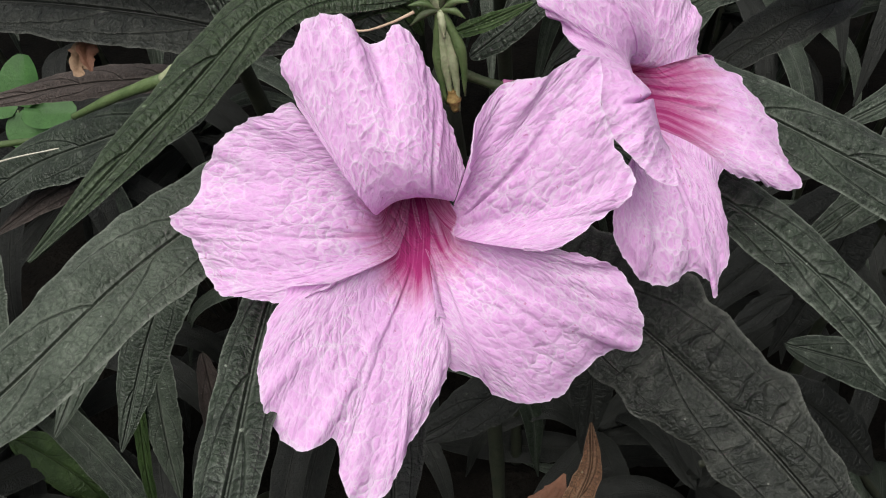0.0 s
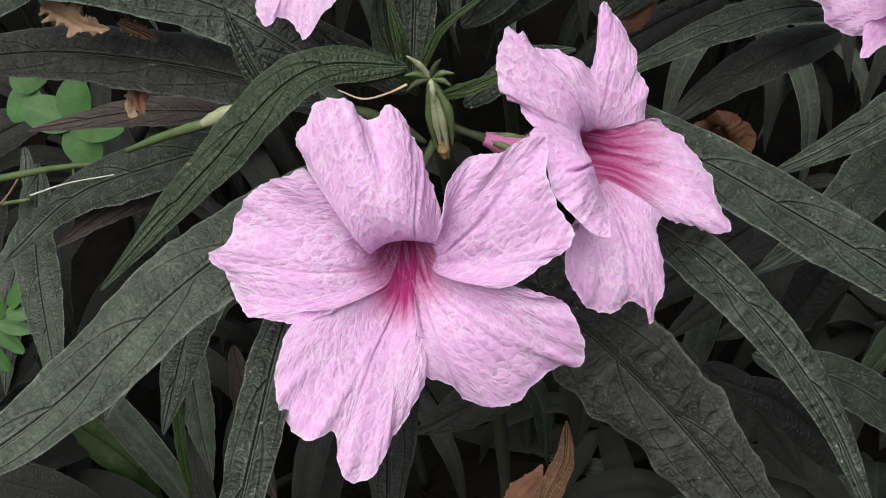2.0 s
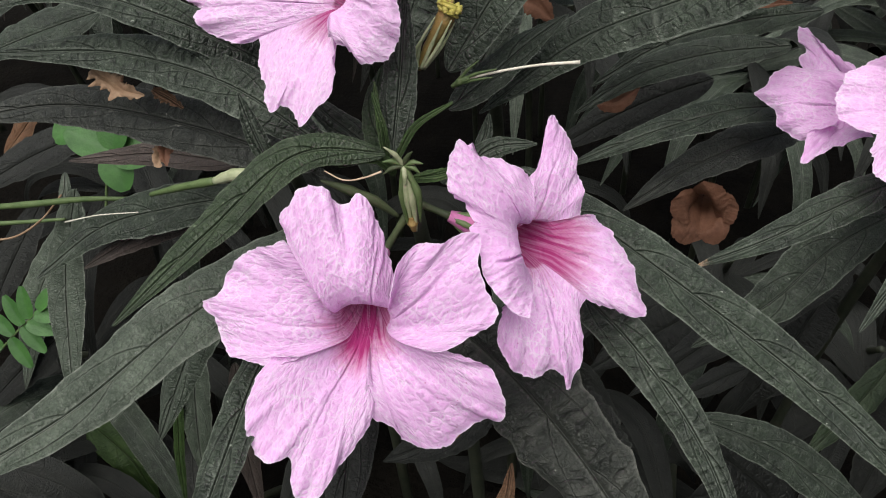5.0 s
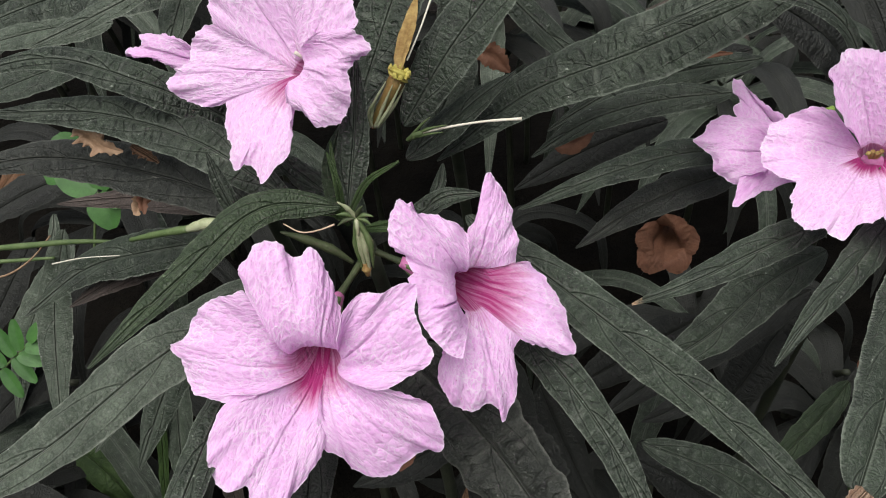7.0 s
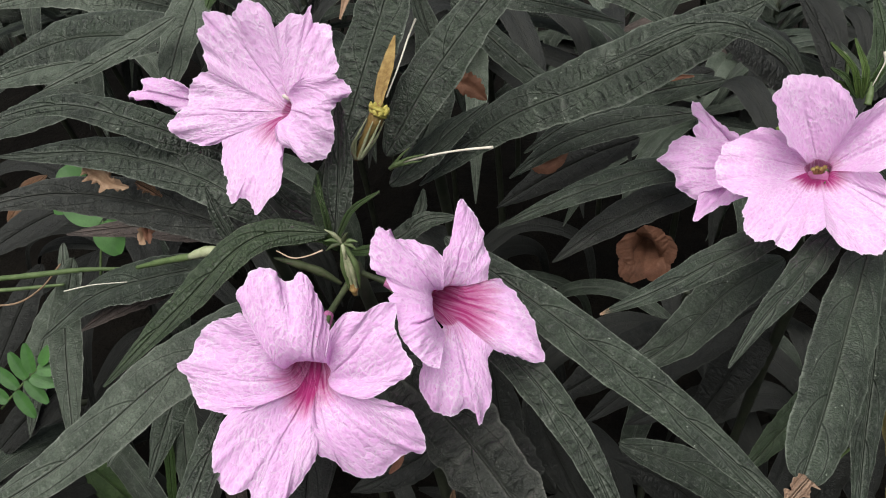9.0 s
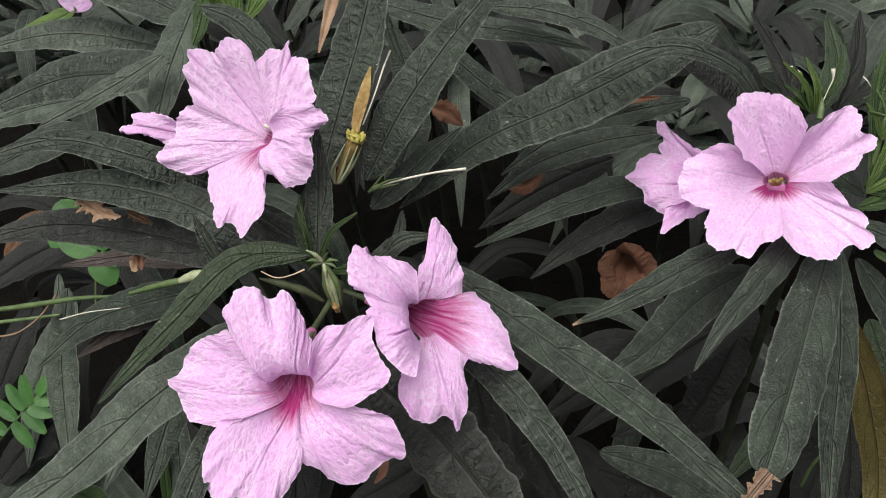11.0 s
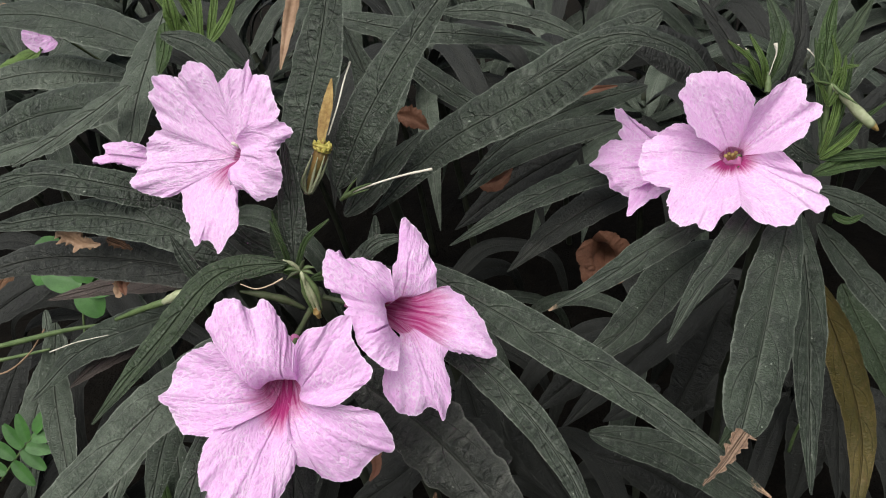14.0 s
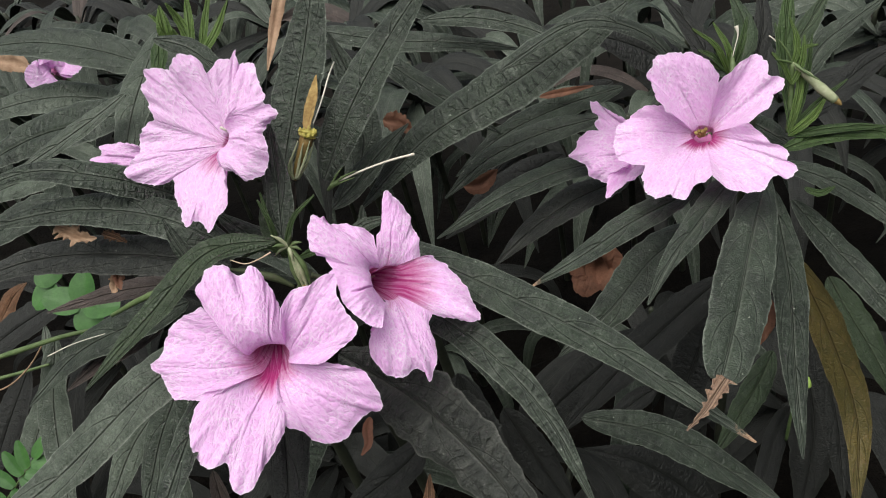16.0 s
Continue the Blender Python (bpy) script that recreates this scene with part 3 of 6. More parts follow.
def flower_base(flower, root, end, material=None):
    """Tube, calyx teeth and stalk behind the petals, in millimetres; end is where the stalk joins the plant."""
    root, end = np.array(root, float), np.array(end, float)
    way = unit(end - root)
    neck = root + way * 7
    child("corolla_tube", tube_mesh("corolla_tube", (root * 0.98e-3, (root + way) * 1e-3, (root + way * 4) * 1e-3, neck * 1e-3), (0.0027, 0.0024, 0.0018, 0.0012), material or TUBE, 14, 16), flower)
    for i in range(5):
        a = np.cross(way, (0.3, 0.5, 0.81))
        a = unit(a)
        b = np.cross(way, a)
        d = a * math.cos(i * 1.2566) + b * math.sin(i * 1.2566)
        tooth = tube_mesh("sepal", (neck * 1e-3, (neck - way * 4 + d * 1.9) * 1e-3, (neck - way * 9 + d * 2.6) * 1e-3), (0.0009, 0.0007, 0.0001), GREEN, 6, 12)
        child("sepal", tooth, flower)
    child("pedicel", tube_mesh("pedicel", (neck * 1e-3, (neck + end) * 0.5e-3, end * 1e-3), (0.0009, 0.0007, 0.0009), STALK, 8, 12), flower)


def stigma(flower, a, b, c, r=0.0003, name="style", material=None):
    child(name, tube_mesh(name, (np.array(a) * 1e-3, np.array(b) * 1e-3, np.array(c) * 1e-3), (r, r, r * 1.5), material or PALE, 6, 10), flower)


def shrub(x, y, z, label, group="dwarf shrubs"):
    """A dwarf shrub: an empty on the soil, with stems up to the leaf rosette at z."""
    ob = new("flowering_shrub")
    ob.empty_display_size, ob.location = 0.02, (x, y, GROUND)
    tagged(ob, label, "shrub", group)
    stem = tube_mesh("stem", ((x + 0.02, y + 0.09, GROUND - 0.005), (x + 0.012, y + 0.06, (GROUND + z) / 2), (x, y + 0.004, z)), (0.003, 0.0026, 0.0018), STEM, 10, 24, 0.12, int(1000 * (x + 1)))
    child("stem", stem, ob, "", True)
    return ob


def small_thing(name, origin, label, category):
    """An empty for a small loose or hanging thing, its parts placed round the origin."""
    ob = new(name)
    ob.location, ob.empty_display_size = origin, 0.005
    return tagged(ob, label, category)


def leaflet(weed, a, b, width):
    """A rounded leaflet from its stalk a to its tip b."""
    a, b = np.array(a), np.array(b)
    s = np.linspace(0, 1, 16)
    w = np.linspace(-1, 1, 9)
    way = unit(b - a)
    side = unit(np.cross(way, (0, -0.6, 0.8)))
    normal = np.cross(side, way)
    half = 0.5 * width * np.sin(np.pi * (0.06 + 0.90 * s)**0.85)**0.6
    grid = a + (b - a) * s[:, None, None] + side * (half[:, None] * w)[..., None] + normal * (0.22 * half[:, None] * np.abs(w) - 0.1 * width * (s[:, None] - 0.5)**2)[..., None]
    child("leaflet", sheet_mesh("leaflet", grid, np.broadcast_to(normal, grid.shape), 0.0002, {"along": s[:, None]}, CLOVER), weed)


# ---- the place ----
front = shrub(0.0000, 0.1080, 0.4480, "low pink-flowering shrub with long dark green leaves")
leaf(front, (-0.0040, 0.1060, 0.4620), (-0.0170, 0.1000, 0.4650), (-0.0310, 0.0810, 0.4580), (-0.0406, 0.0621, 0.4519), 0.0074, LEAF_MID, blister=0.6, fold=0.1)
leaf(front, (-0.0150, 0.1101, 0.4408), (-0.0413, 0.0782, 0.4357), (-0.0556, 0.0605, 0.4284), (-0.0762, 0.0416, 0.4224), 0.0148, LEAF_GREY, blister=0.5)
leaf(front, (-0.0184, 0.0913, 0.4394), (-0.0202, 0.0692, 0.4379), (-0.0195, 0.0501, 0.4370), (-0.0186, 0.0307, 0.4355), 0.0069, point=0.5)
leaf(front, (-0.0146, 0.1035, 0.4296), (-0.0101, 0.0901, 0.4157), (-0.0084, 0.0785, 0.4056), (-0.0064, 0.0576, 0.3953), 0.0134, LEAF_OLD_SHADED)
leaf(front, (0.0196, 0.1173, 0.4360), (0.0458, 0.0923, 0.4336), (0.0625, 0.0735, 0.4219), (0.0716, 0.0577, 0.4070), 0.0086, blister=1.0, fold=0.15)
leaf(front, (0.0060, 0.1035, 0.4253), (0.0290, 0.0864, 0.4192), (0.0460, 0.0697, 0.4109), (0.0617, 0.0492, 0.4006), 0.0193, LEAF_DULL, face=(0.25, -1, 0.35), wave=0.12, blister=1.0)
leaf(front, (0.0214, 0.1236, 0.4503), (0.0542, 0.1007, 0.4422), (0.0808, 0.0843, 0.4325), (0.1100, 0.0654, 0.4161), 0.0107, dry=1.0)
leaf(front, (-0.0285, 0.1080, 0.4545), (-0.0302, 0.1082, 0.4591), (-0.0317, 0.1086, 0.4634), (-0.0341, 0.1101, 0.4703), 0.0037)
leaf(front, (-0.0033, 0.1092, 0.4569), (-0.0014, 0.1093, 0.4615), (0.0009, 0.1093, 0.4660), (0.0087, 0.1085, 0.4730), 0.0012, LEAF_FRESH, blister=0.2)
leaf(front, (-0.0045, 0.1092, 0.4570), (-0.0044, 0.1086, 0.4613), (-0.0046, 0.1083, 0.4654), (-0.0071, 0.1100, 0.4728), 0.0010, LEAF_FRESH, blister=0.2)
leaf(front, (-0.0051, 0.1104, 0.4573), (-0.0059, 0.1117, 0.4616), (-0.0067, 0.1129, 0.4658), (-0.0079, 0.1155, 0.4724), 0.0009, LEAF_FRESH, blister=0.2)
leaf(front, (-0.0041, 0.1109, 0.4560), (-0.0037, 0.1144, 0.4637), (-0.0033, 0.1178, 0.4715), (-0.0034, 0.1253, 0.4882), 0.0070)
leaf(front, (-0.0027, 0.1085, 0.4555), (-0.0037, 0.1070, 0.4587), (-0.0054, 0.1056, 0.4610), (-0.0131, 0.1038, 0.4595), 0.0022, LEAF_FRESH, blister=0.2)
leaf(front, (0.0003, 0.1086, 0.4550), (0.0038, 0.1069, 0.4569), (0.0072, 0.1057, 0.4586), (0.0127, 0.1075, 0.4604), 0.0022, LEAF_FRESH, blister=0.2)
right = shrub(0.1450, 0.1800, 0.4550, "low shrub with drooping dark leaves and pink flowers")
leaf(right, (0.1187, 0.1573, 0.4378), (0.0923, 0.1341, 0.4395), (0.0777, 0.1254, 0.4357), (0.0629, 0.1189, 0.4317), 0.0086, dry=1.0)
leaf(right, (0.1338, 0.1589, 0.4433), (0.1111, 0.1245, 0.4431), (0.0992, 0.1094, 0.4396), (0.0924, 0.1012, 0.4331), 0.0081)
leaf(right, (0.1423, 0.1602, 0.4397), (0.1252, 0.1214, 0.4367), (0.1109, 0.0884, 0.4313), (0.1038, 0.0738, 0.4278), 0.0148, point=0.33, blister=0.4)
leaf(right, (0.1464, 0.1648, 0.4309), (0.1438, 0.1385, 0.4123), (0.1385, 0.1151, 0.3955), (0.1339, 0.0930, 0.3807), 0.0099)
leaf(right, (0.1525, 0.1579, 0.4079), (0.1654, 0.1540, 0.3786), (0.1754, 0.1439, 0.3415), (0.1689, 0.1242, 0.3172), 0.0130, LEAF_OLIVE, blister=0.2)
leaf(right, (0.0751, 0.1251, 0.3741), (0.1004, 0.1218, 0.3671), (0.1197, 0.1168, 0.3547), (0.1422, 0.1094, 0.3373), 0.0119)
leaf(right, (0.1215, 0.1625, 0.4222), (0.1037, 0.1491, 0.4189), (0.0866, 0.1336, 0.4101), (0.0691, 0.1256, 0.4000), 0.0139)
leaf(right, (0.1458, 0.1575, 0.4482), (0.1588, 0.1630, 0.4489), (0.1759, 0.1665, 0.4474), (0.1968, 0.1651, 0.4407), 0.0059, LEAF_FRESH)
leaf(right, (0.1452, 0.1570, 0.4437), (0.1601, 0.1581, 0.4365), (0.1755, 0.1582, 0.4255), (0.1899, 0.1475, 0.4120), 0.0083)
leaf(right, (0.1506, 0.1586, 0.4293), (0.1657, 0.1551, 0.4103), (0.1789, 0.1471, 0.3939), (0.1915, 0.1362, 0.3726), 0.0110)
leaf(right, (0.1550, 0.1719, 0.4510), (0.1696, 0.1795, 0.4570), (0.1830, 0.1878, 0.4623), (0.2025, 0.1938, 0.4685), 0.0090, LEAF_OLD_SHADED)
leaf(right, (0.1601, 0.1835, 0.4598), (0.1688, 0.1905, 0.4700), (0.1788, 0.1948, 0.4751), (0.1927, 0.2001, 0.4813), 0.0078)
leaf(right, (0.1508, 0.1742, 0.4658), (0.1530, 0.1807, 0.4764), (0.1549, 0.1863, 0.4855), (0.1576, 0.1910, 0.4929), 0.0051, LEAF_FRESH)
leaf(right, (0.1059, 0.2013, 0.4319), (0.0765, 0.1782, 0.4405), (0.0562, 0.1665, 0.4387), (0.0328, 0.1593, 0.4293), 0.0096)
leaf(right, (0.1061, 0.2028, 0.4245), (0.0802, 0.1827, 0.4255), (0.0649, 0.1742, 0.4202), (0.0512, 0.1657, 0.4125), 0.0119, LEAF_DULL)
leaf(right, (0.0969, 0.2093, 0.4474), (0.0730, 0.2031, 0.4459), (0.0510, 0.1940, 0.4410), (0.0351, 0.1865, 0.4314), 0.0106)
leaf(right, (0.1082, 0.2255, 0.4528), (0.0832, 0.2186, 0.4503), (0.0581, 0.2086, 0.4444), (0.0394, 0.2001, 0.4338), 0.0110)
leaf(right, (0.1020, 0.1768, 0.4962), (0.0597, 0.1697, 0.4751), (0.0344, 0.1668, 0.4635), (0.0091, 0.1581, 0.4442), 0.0188, blister=1.1)
leaf(right, (0.1185, 0.1704, 0.4720), (0.1057, 0.1653, 0.4879), (0.0878, 0.1607, 0.4957), (0.0584, 0.1574, 0.4842), 0.0061)
back = shrub(0.0100, 0.1750, 0.4500, "low shrub with broad upright dark leaves")
leaf(back, (-0.0090, 0.1402, 0.4652), (-0.0040, 0.1537, 0.4830), (0.0003, 0.1675, 0.4978), (0.0058, 0.1872, 0.5222), 0.0158, blister=1.1)
leaf(back, (0.0027, 0.1444, 0.4618), (0.0136, 0.1511, 0.4809), (0.0258, 0.1605, 0.4964), (0.0451, 0.1732, 0.5159), 0.0144, blister=0.8)
leaf(back, (0.0036, 0.1689, 0.4438), (0.0112, 0.1754, 0.4613), (0.0106, 0.1813, 0.4774), (0.0043, 0.1867, 0.4978), 0.0119, LEAF_GREY)
leaf(back, (0.0150, 0.1943, 0.4887), (0.0291, 0.1914, 0.4768), (0.0417, 0.1903, 0.4664), (0.0583, 0.1855, 0.4546), 0.0087)
leaf(back, (0.0026, 0.1471, 0.4506), (0.0115, 0.1521, 0.4572), (0.0195, 0.1570, 0.4639), (0.0293, 0.1621, 0.4706), 0.0082)
leaf(back, (0.0107, 0.1385, 0.4442), (0.0116, 0.1396, 0.4459), (0.0124, 0.1408, 0.4477), (0.0129, 0.1435, 0.4523), 0.0029)
leaf(back, (-0.0084, 0.2172, 0.4929), (0.0202, 0.2163, 0.4853), (0.0471, 0.2168, 0.4806), (0.0697, 0.2165, 0.4753), 0.0102)
leaf(back, (0.0343, 0.2103, 0.4921), (0.0524, 0.2116, 0.4904), (0.0721, 0.2103, 0.4842), (0.0892, 0.2064, 0.4739), 0.0082)
left = shrub(-0.0500, 0.1500, 0.4500, "low shrub with long blistered dark leaves")
leaf(left, (-0.0284, 0.1351, 0.4605), (-0.0529, 0.1241, 0.4787), (-0.0754, 0.1250, 0.4829), (-0.0976, 0.1187, 0.4788), 0.0087, blister=1.1)
leaf(left, (-0.0187, 0.1151, 0.4561), (-0.0403, 0.1199, 0.4668), (-0.0645, 0.1236, 0.4703), (-0.0961, 0.1222, 0.4686), 0.0114, blister=1.1)
leaf(left, (-0.0219, 0.1151, 0.4509), (-0.0520, 0.1244, 0.4531), (-0.0920, 0.1305, 0.4521), (-0.1229, 0.1283, 0.4447), 0.0125, LEAF_DULL, blister=0.9)
leaf(left, (-0.0632, 0.1826, 0.4812), (-0.0894, 0.1867, 0.4777), (-0.1194, 0.1966, 0.4711), (-0.1568, 0.1899, 0.4574), 0.0190, LEAF, blister=1.1)
leaf(left, (-0.0872, 0.2201, 0.4746), (-0.1138, 0.2200, 0.4798), (-0.1429, 0.2264, 0.4770), (-0.1668, 0.2207, 0.4723), 0.0157, LEAF_GREY, blister=1.0)
leaf(left, (-0.0615, 0.1977, 0.4905), (-0.0881, 0.2102, 0.4977), (-0.1167, 0.2208, 0.5018), (-0.1543, 0.2275, 0.5011), 0.0166)
leaf(left, (-0.0641, 0.2150, 0.5007), (-0.0657, 0.1950, 0.4908), (-0.0667, 0.1776, 0.4813), (-0.0678, 0.1635, 0.4693), 0.0133, LEAF_GREY, point=0.6)
leaf(left, (-0.0585, 0.1986, 0.5004), (-0.0585, 0.1958, 0.4971), (-0.0587, 0.1929, 0.4937), (-0.0609, 0.1864, 0.4860), 0.0061, LEAF_FRESH)
leaf(right, (0.1438, 0.1896, 0.4482), (0.1473, 0.1867, 0.4460), (0.1507, 0.1839, 0.4439), (0.1574, 0.1793, 0.4395), 0.0095)
leaf(left, (-0.0418, 0.1570, 0.5085), (-0.0321, 0.1560, 0.5047), (-0.0244, 0.1530, 0.4981), (-0.0178, 0.1501, 0.4878), 0.0068)
leaf(left, (-0.0435, 0.1260, 0.4342), (-0.0651, 0.1256, 0.4281), (-0.0861, 0.1260, 0.4193), (-0.1051, 0.1188, 0.4050), 0.0123)
leaf(left, (-0.0601, 0.1356, 0.4203), (-0.0697, 0.1317, 0.4179), (-0.0787, 0.1280, 0.4151), (-0.0924, 0.1219, 0.4076), 0.0074, LEAF_MAUVE)
leaf(left, (-0.1193, 0.1626, 0.4032), (-0.1285, 0.1567, 0.3751), (-0.1271, 0.1441, 0.3535), (-0.1242, 0.1305, 0.3297), 0.0136, LEAF_GREY)
leaf(left, (-0.0522, 0.1415, 0.4326), (-0.0665, 0.1495, 0.4282), (-0.0814, 0.1562, 0.4240), (-0.1154, 0.1592, 0.4163), 0.0080, LEAF_MAUVE)
leaf(left, (-0.0443, 0.1174, 0.4198), (-0.0513, 0.1136, 0.4091), (-0.0577, 0.1090, 0.3982), (-0.0659, 0.0940, 0.3744), 0.0123)
leaf(left, (-0.0553, 0.1251, 0.4054), (-0.0670, 0.1237, 0.3944), (-0.0774, 0.1211, 0.3834), (-0.0898, 0.1067, 0.3614), 0.0132, LEAF_GREY)
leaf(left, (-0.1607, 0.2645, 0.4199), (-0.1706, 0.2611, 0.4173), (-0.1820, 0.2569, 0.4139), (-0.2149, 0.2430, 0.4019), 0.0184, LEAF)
leaf(left, (-0.1616, 0.2386, 0.3778), (-0.1734, 0.2344, 0.3741), (-0.1855, 0.2289, 0.3697), (-0.2122, 0.2087, 0.3565), 0.0169, LEAF_OLD_SHADED)
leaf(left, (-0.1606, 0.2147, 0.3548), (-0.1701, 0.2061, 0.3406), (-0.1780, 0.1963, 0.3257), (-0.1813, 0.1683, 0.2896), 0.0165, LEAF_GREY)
leaf(left, (-0.1693, 0.1889, 0.3061), (-0.1771, 0.1835, 0.3004), (-0.1855, 0.1772, 0.2938), (-0.2059, 0.1587, 0.2734), 0.0171, LEAF_OLD_SHADED)
leaf(left, (-0.1910, 0.2281, 0.3448), (-0.1963, 0.2195, 0.3346), (-0.2015, 0.2106, 0.3238), (-0.2117, 0.1899, 0.2987), 0.0166, LEAF_OLD_SHADED)
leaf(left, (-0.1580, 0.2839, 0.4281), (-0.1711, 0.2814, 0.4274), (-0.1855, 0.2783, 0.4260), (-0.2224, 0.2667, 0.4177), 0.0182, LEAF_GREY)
leaf(right, (0.1488, 0.2229, 0.3605), (0.1271, 0.2153, 0.3465), (0.1063, 0.2073, 0.3329), (0.0701, 0.1883, 0.3081), 0.0172, LEAF_OLD_SHADED)
leaf(right, (0.1863, 0.2130, 0.3357), (0.1894, 0.2052, 0.3218), (0.1918, 0.1966, 0.3067), (0.1911, 0.1736, 0.2676), 0.0140, LEAF_OLD_SHADED)
leaf(right, (0.0906, 0.1933, 0.2924), (0.1028, 0.1894, 0.2831), (0.1147, 0.1849, 0.2731), (0.1355, 0.1724, 0.2475), 0.0176, LEAF_OLD_SHADED)
leaf(right, (0.0464, 0.1856, 0.3282), (0.0523, 0.1821, 0.3161), (0.0589, 0.1784, 0.3034), (0.0763, 0.1685, 0.2730), 0.0160, LEAF_OLD_SHADED)
leaf(left, (-0.0449, 0.1899, 0.4949), (-0.0444, 0.1910, 0.4992), (-0.0440, 0.1926, 0.5039), (-0.0440, 0.1987, 0.5151), 0.0031, LEAF_NEW, blister=0.2)
leaf(left, (-0.0440, 0.1899, 0.4947), (-0.0449, 0.1914, 0.4995), (-0.0460, 0.1925, 0.5042), (-0.0493, 0.1915, 0.5134), 0.0031, LEAF_NEW, blister=0.2)
leaf(left, (-0.0431, 0.1895, 0.4938), (-0.0393, 0.1908, 0.4972), (-0.0356, 0.1919, 0.5010), (-0.0284, 0.1926, 0.5113), 0.0034, LEAF_NEW, blister=0.2)
leaf(left, (-0.0464, 0.1903, 0.4959), (-0.0485, 0.1911, 0.5001), (-0.0509, 0.1919, 0.5040), (-0.0576, 0.1945, 0.5101), 0.0026, LEAF_NEW, blister=0.2)
leaf(left, (-0.0524, 0.1911, 0.4985), (-0.0521, 0.1905, 0.5020), (-0.0519, 0.1903, 0.5055), (-0.0519, 0.1920, 0.5127), 0.0048, LEAF_NEW, blister=0.2)
leaf(left, (-0.0420, 0.1900, 0.4945), (-0.0407, 0.1929, 0.4995), (-0.0394, 0.1957, 0.5045), (-0.0366, 0.2015, 0.5145), 0.0026, LEAF_NEW, blister=0.2)
leaf(right, (0.1490, 0.1623, 0.4518), (0.1514, 0.1645, 0.4575), (0.1533, 0.1670, 0.4637), (0.1526, 0.1735, 0.4801), 0.0021, LEAF_NEW, blister=0.2)
leaf(right, (0.1500, 0.1626, 0.4522), (0.1550, 0.1652, 0.4557), (0.1599, 0.1674, 0.4590), (0.1686, 0.1692, 0.4647), 0.0018, LEAF_FRESH, blister=0.2)
leaf(right, (0.1495, 0.1619, 0.4510), (0.1556, 0.1625, 0.4511), (0.1625, 0.1633, 0.4510), (0.1815, 0.1663, 0.4486), 0.0030, LEAF_FRESH, blister=0.2)
leaf(right, (0.1500, 0.1627, 0.4525), (0.1503, 0.1670, 0.4582), (0.1505, 0.1717, 0.4645), (0.1502, 0.1833, 0.4817), 0.0021, LEAF_FRESH, blister=0.2)
leaf(right, (0.1489, 0.1618, 0.4510), (0.1531, 0.1625, 0.4536), (0.1568, 0.1632, 0.4562), (0.1605, 0.1642, 0.4615), 0.0022, LEAF_NEW, blister=0.2)
leaf(right, (0.1504, 0.1628, 0.4524), (0.1533, 0.1663, 0.4583), (0.1560, 0.1699, 0.4643), (0.1601, 0.1778, 0.4780), 0.0019, LEAF_FRESH, blister=0.2)
leaf(right, (0.1508, 0.1668, 0.4660), (0.1524, 0.1674, 0.4691), (0.1539, 0.1683, 0.4723), (0.1551, 0.1714, 0.4799), 0.0014, LEAF_NEW, blister=0.2)
leaf(right, (0.1508, 0.1668, 0.4660), (0.1495, 0.1671, 0.4690), (0.1482, 0.1674, 0.4719), (0.1445, 0.1685, 0.4767), 0.0013, LEAF_NEW, blister=0.2)
leaf(right, (0.1513, 0.1694, 0.4706), (0.1526, 0.1705, 0.4736), (0.1535, 0.1719, 0.4768), (0.1520, 0.1761, 0.4848), 0.0014, LEAF_NEW, blister=0.2)
leaf(right, (0.1519, 0.1702, 0.4721), (0.1536, 0.1709, 0.4742), (0.1555, 0.1716, 0.4759), (0.1598, 0.1722, 0.4762), 0.0011, LEAF_NEW, blister=0.2)
leaf(right, (0.1354, 0.1809, 0.4676), (0.1335, 0.1802, 0.4723), (0.1312, 0.1798, 0.4769), (0.1231, 0.1806, 0.4842), 0.0019, LEAF_NEW, blister=0.2)
leaf(right, (0.1354, 0.1809, 0.4676), (0.1325, 0.1800, 0.4712), (0.1297, 0.1794, 0.4744), (0.1250, 0.1803, 0.4770), 0.0022, LEAF_FRESH, blister=0.2)
leaf(right, (0.1364, 0.1809, 0.4674), (0.1358, 0.1804, 0.4713), (0.1350, 0.1804, 0.4753), (0.1309, 0.1848, 0.4840), 0.0019, LEAF_NEW, blister=0.2)
leaf(right, (0.1371, 0.1818, 0.4690), (0.1383, 0.1819, 0.4724), (0.1395, 0.1825, 0.4760), (0.1424, 0.1871, 0.4838), 0.0018, LEAF_FRESH, blister=0.2)
leaf(right, (0.1346, 0.1813, 0.4685), (0.1320, 0.1807, 0.4704), (0.1293, 0.1803, 0.4720), (0.1234, 0.1801, 0.4728), 0.0018, LEAF_NEW, blister=0.2)
leaf(right, (0.1525, 0.1540, 0.4359), (0.1539, 0.1525, 0.4352), (0.1556, 0.1514, 0.4348), (0.1607, 0.1516, 0.4363), 0.0021, LEAF_FRESH, blister=0.2)
leaf(right, (0.1329, 0.1916, 0.4668), (0.1312, 0.1952, 0.4719), (0.1289, 0.1992, 0.4772), (0.1196, 0.2097, 0.4899), 0.0071, LEAF_OLD_SHADED)
leaf(right, (0.1404, 0.1909, 0.4640), (0.1445, 0.1968, 0.4687), (0.1474, 0.2028, 0.4739), (0.1448, 0.2156, 0.4873), 0.0076, LEAF_MID)
leaf(right, (0.1479, 0.1961, 0.4615), (0.1519, 0.2026, 0.4673), (0.1553, 0.2091, 0.4733), (0.1578, 0.2222, 0.4864), 0.0068, LEAF_OLD_SHADED)
leaf(right, (0.1560, 0.1923, 0.4635), (0.1607, 0.1961, 0.4676), (0.1658, 0.2003, 0.4720), (0.1790, 0.2125, 0.4832), 0.0065, LEAF_MID)
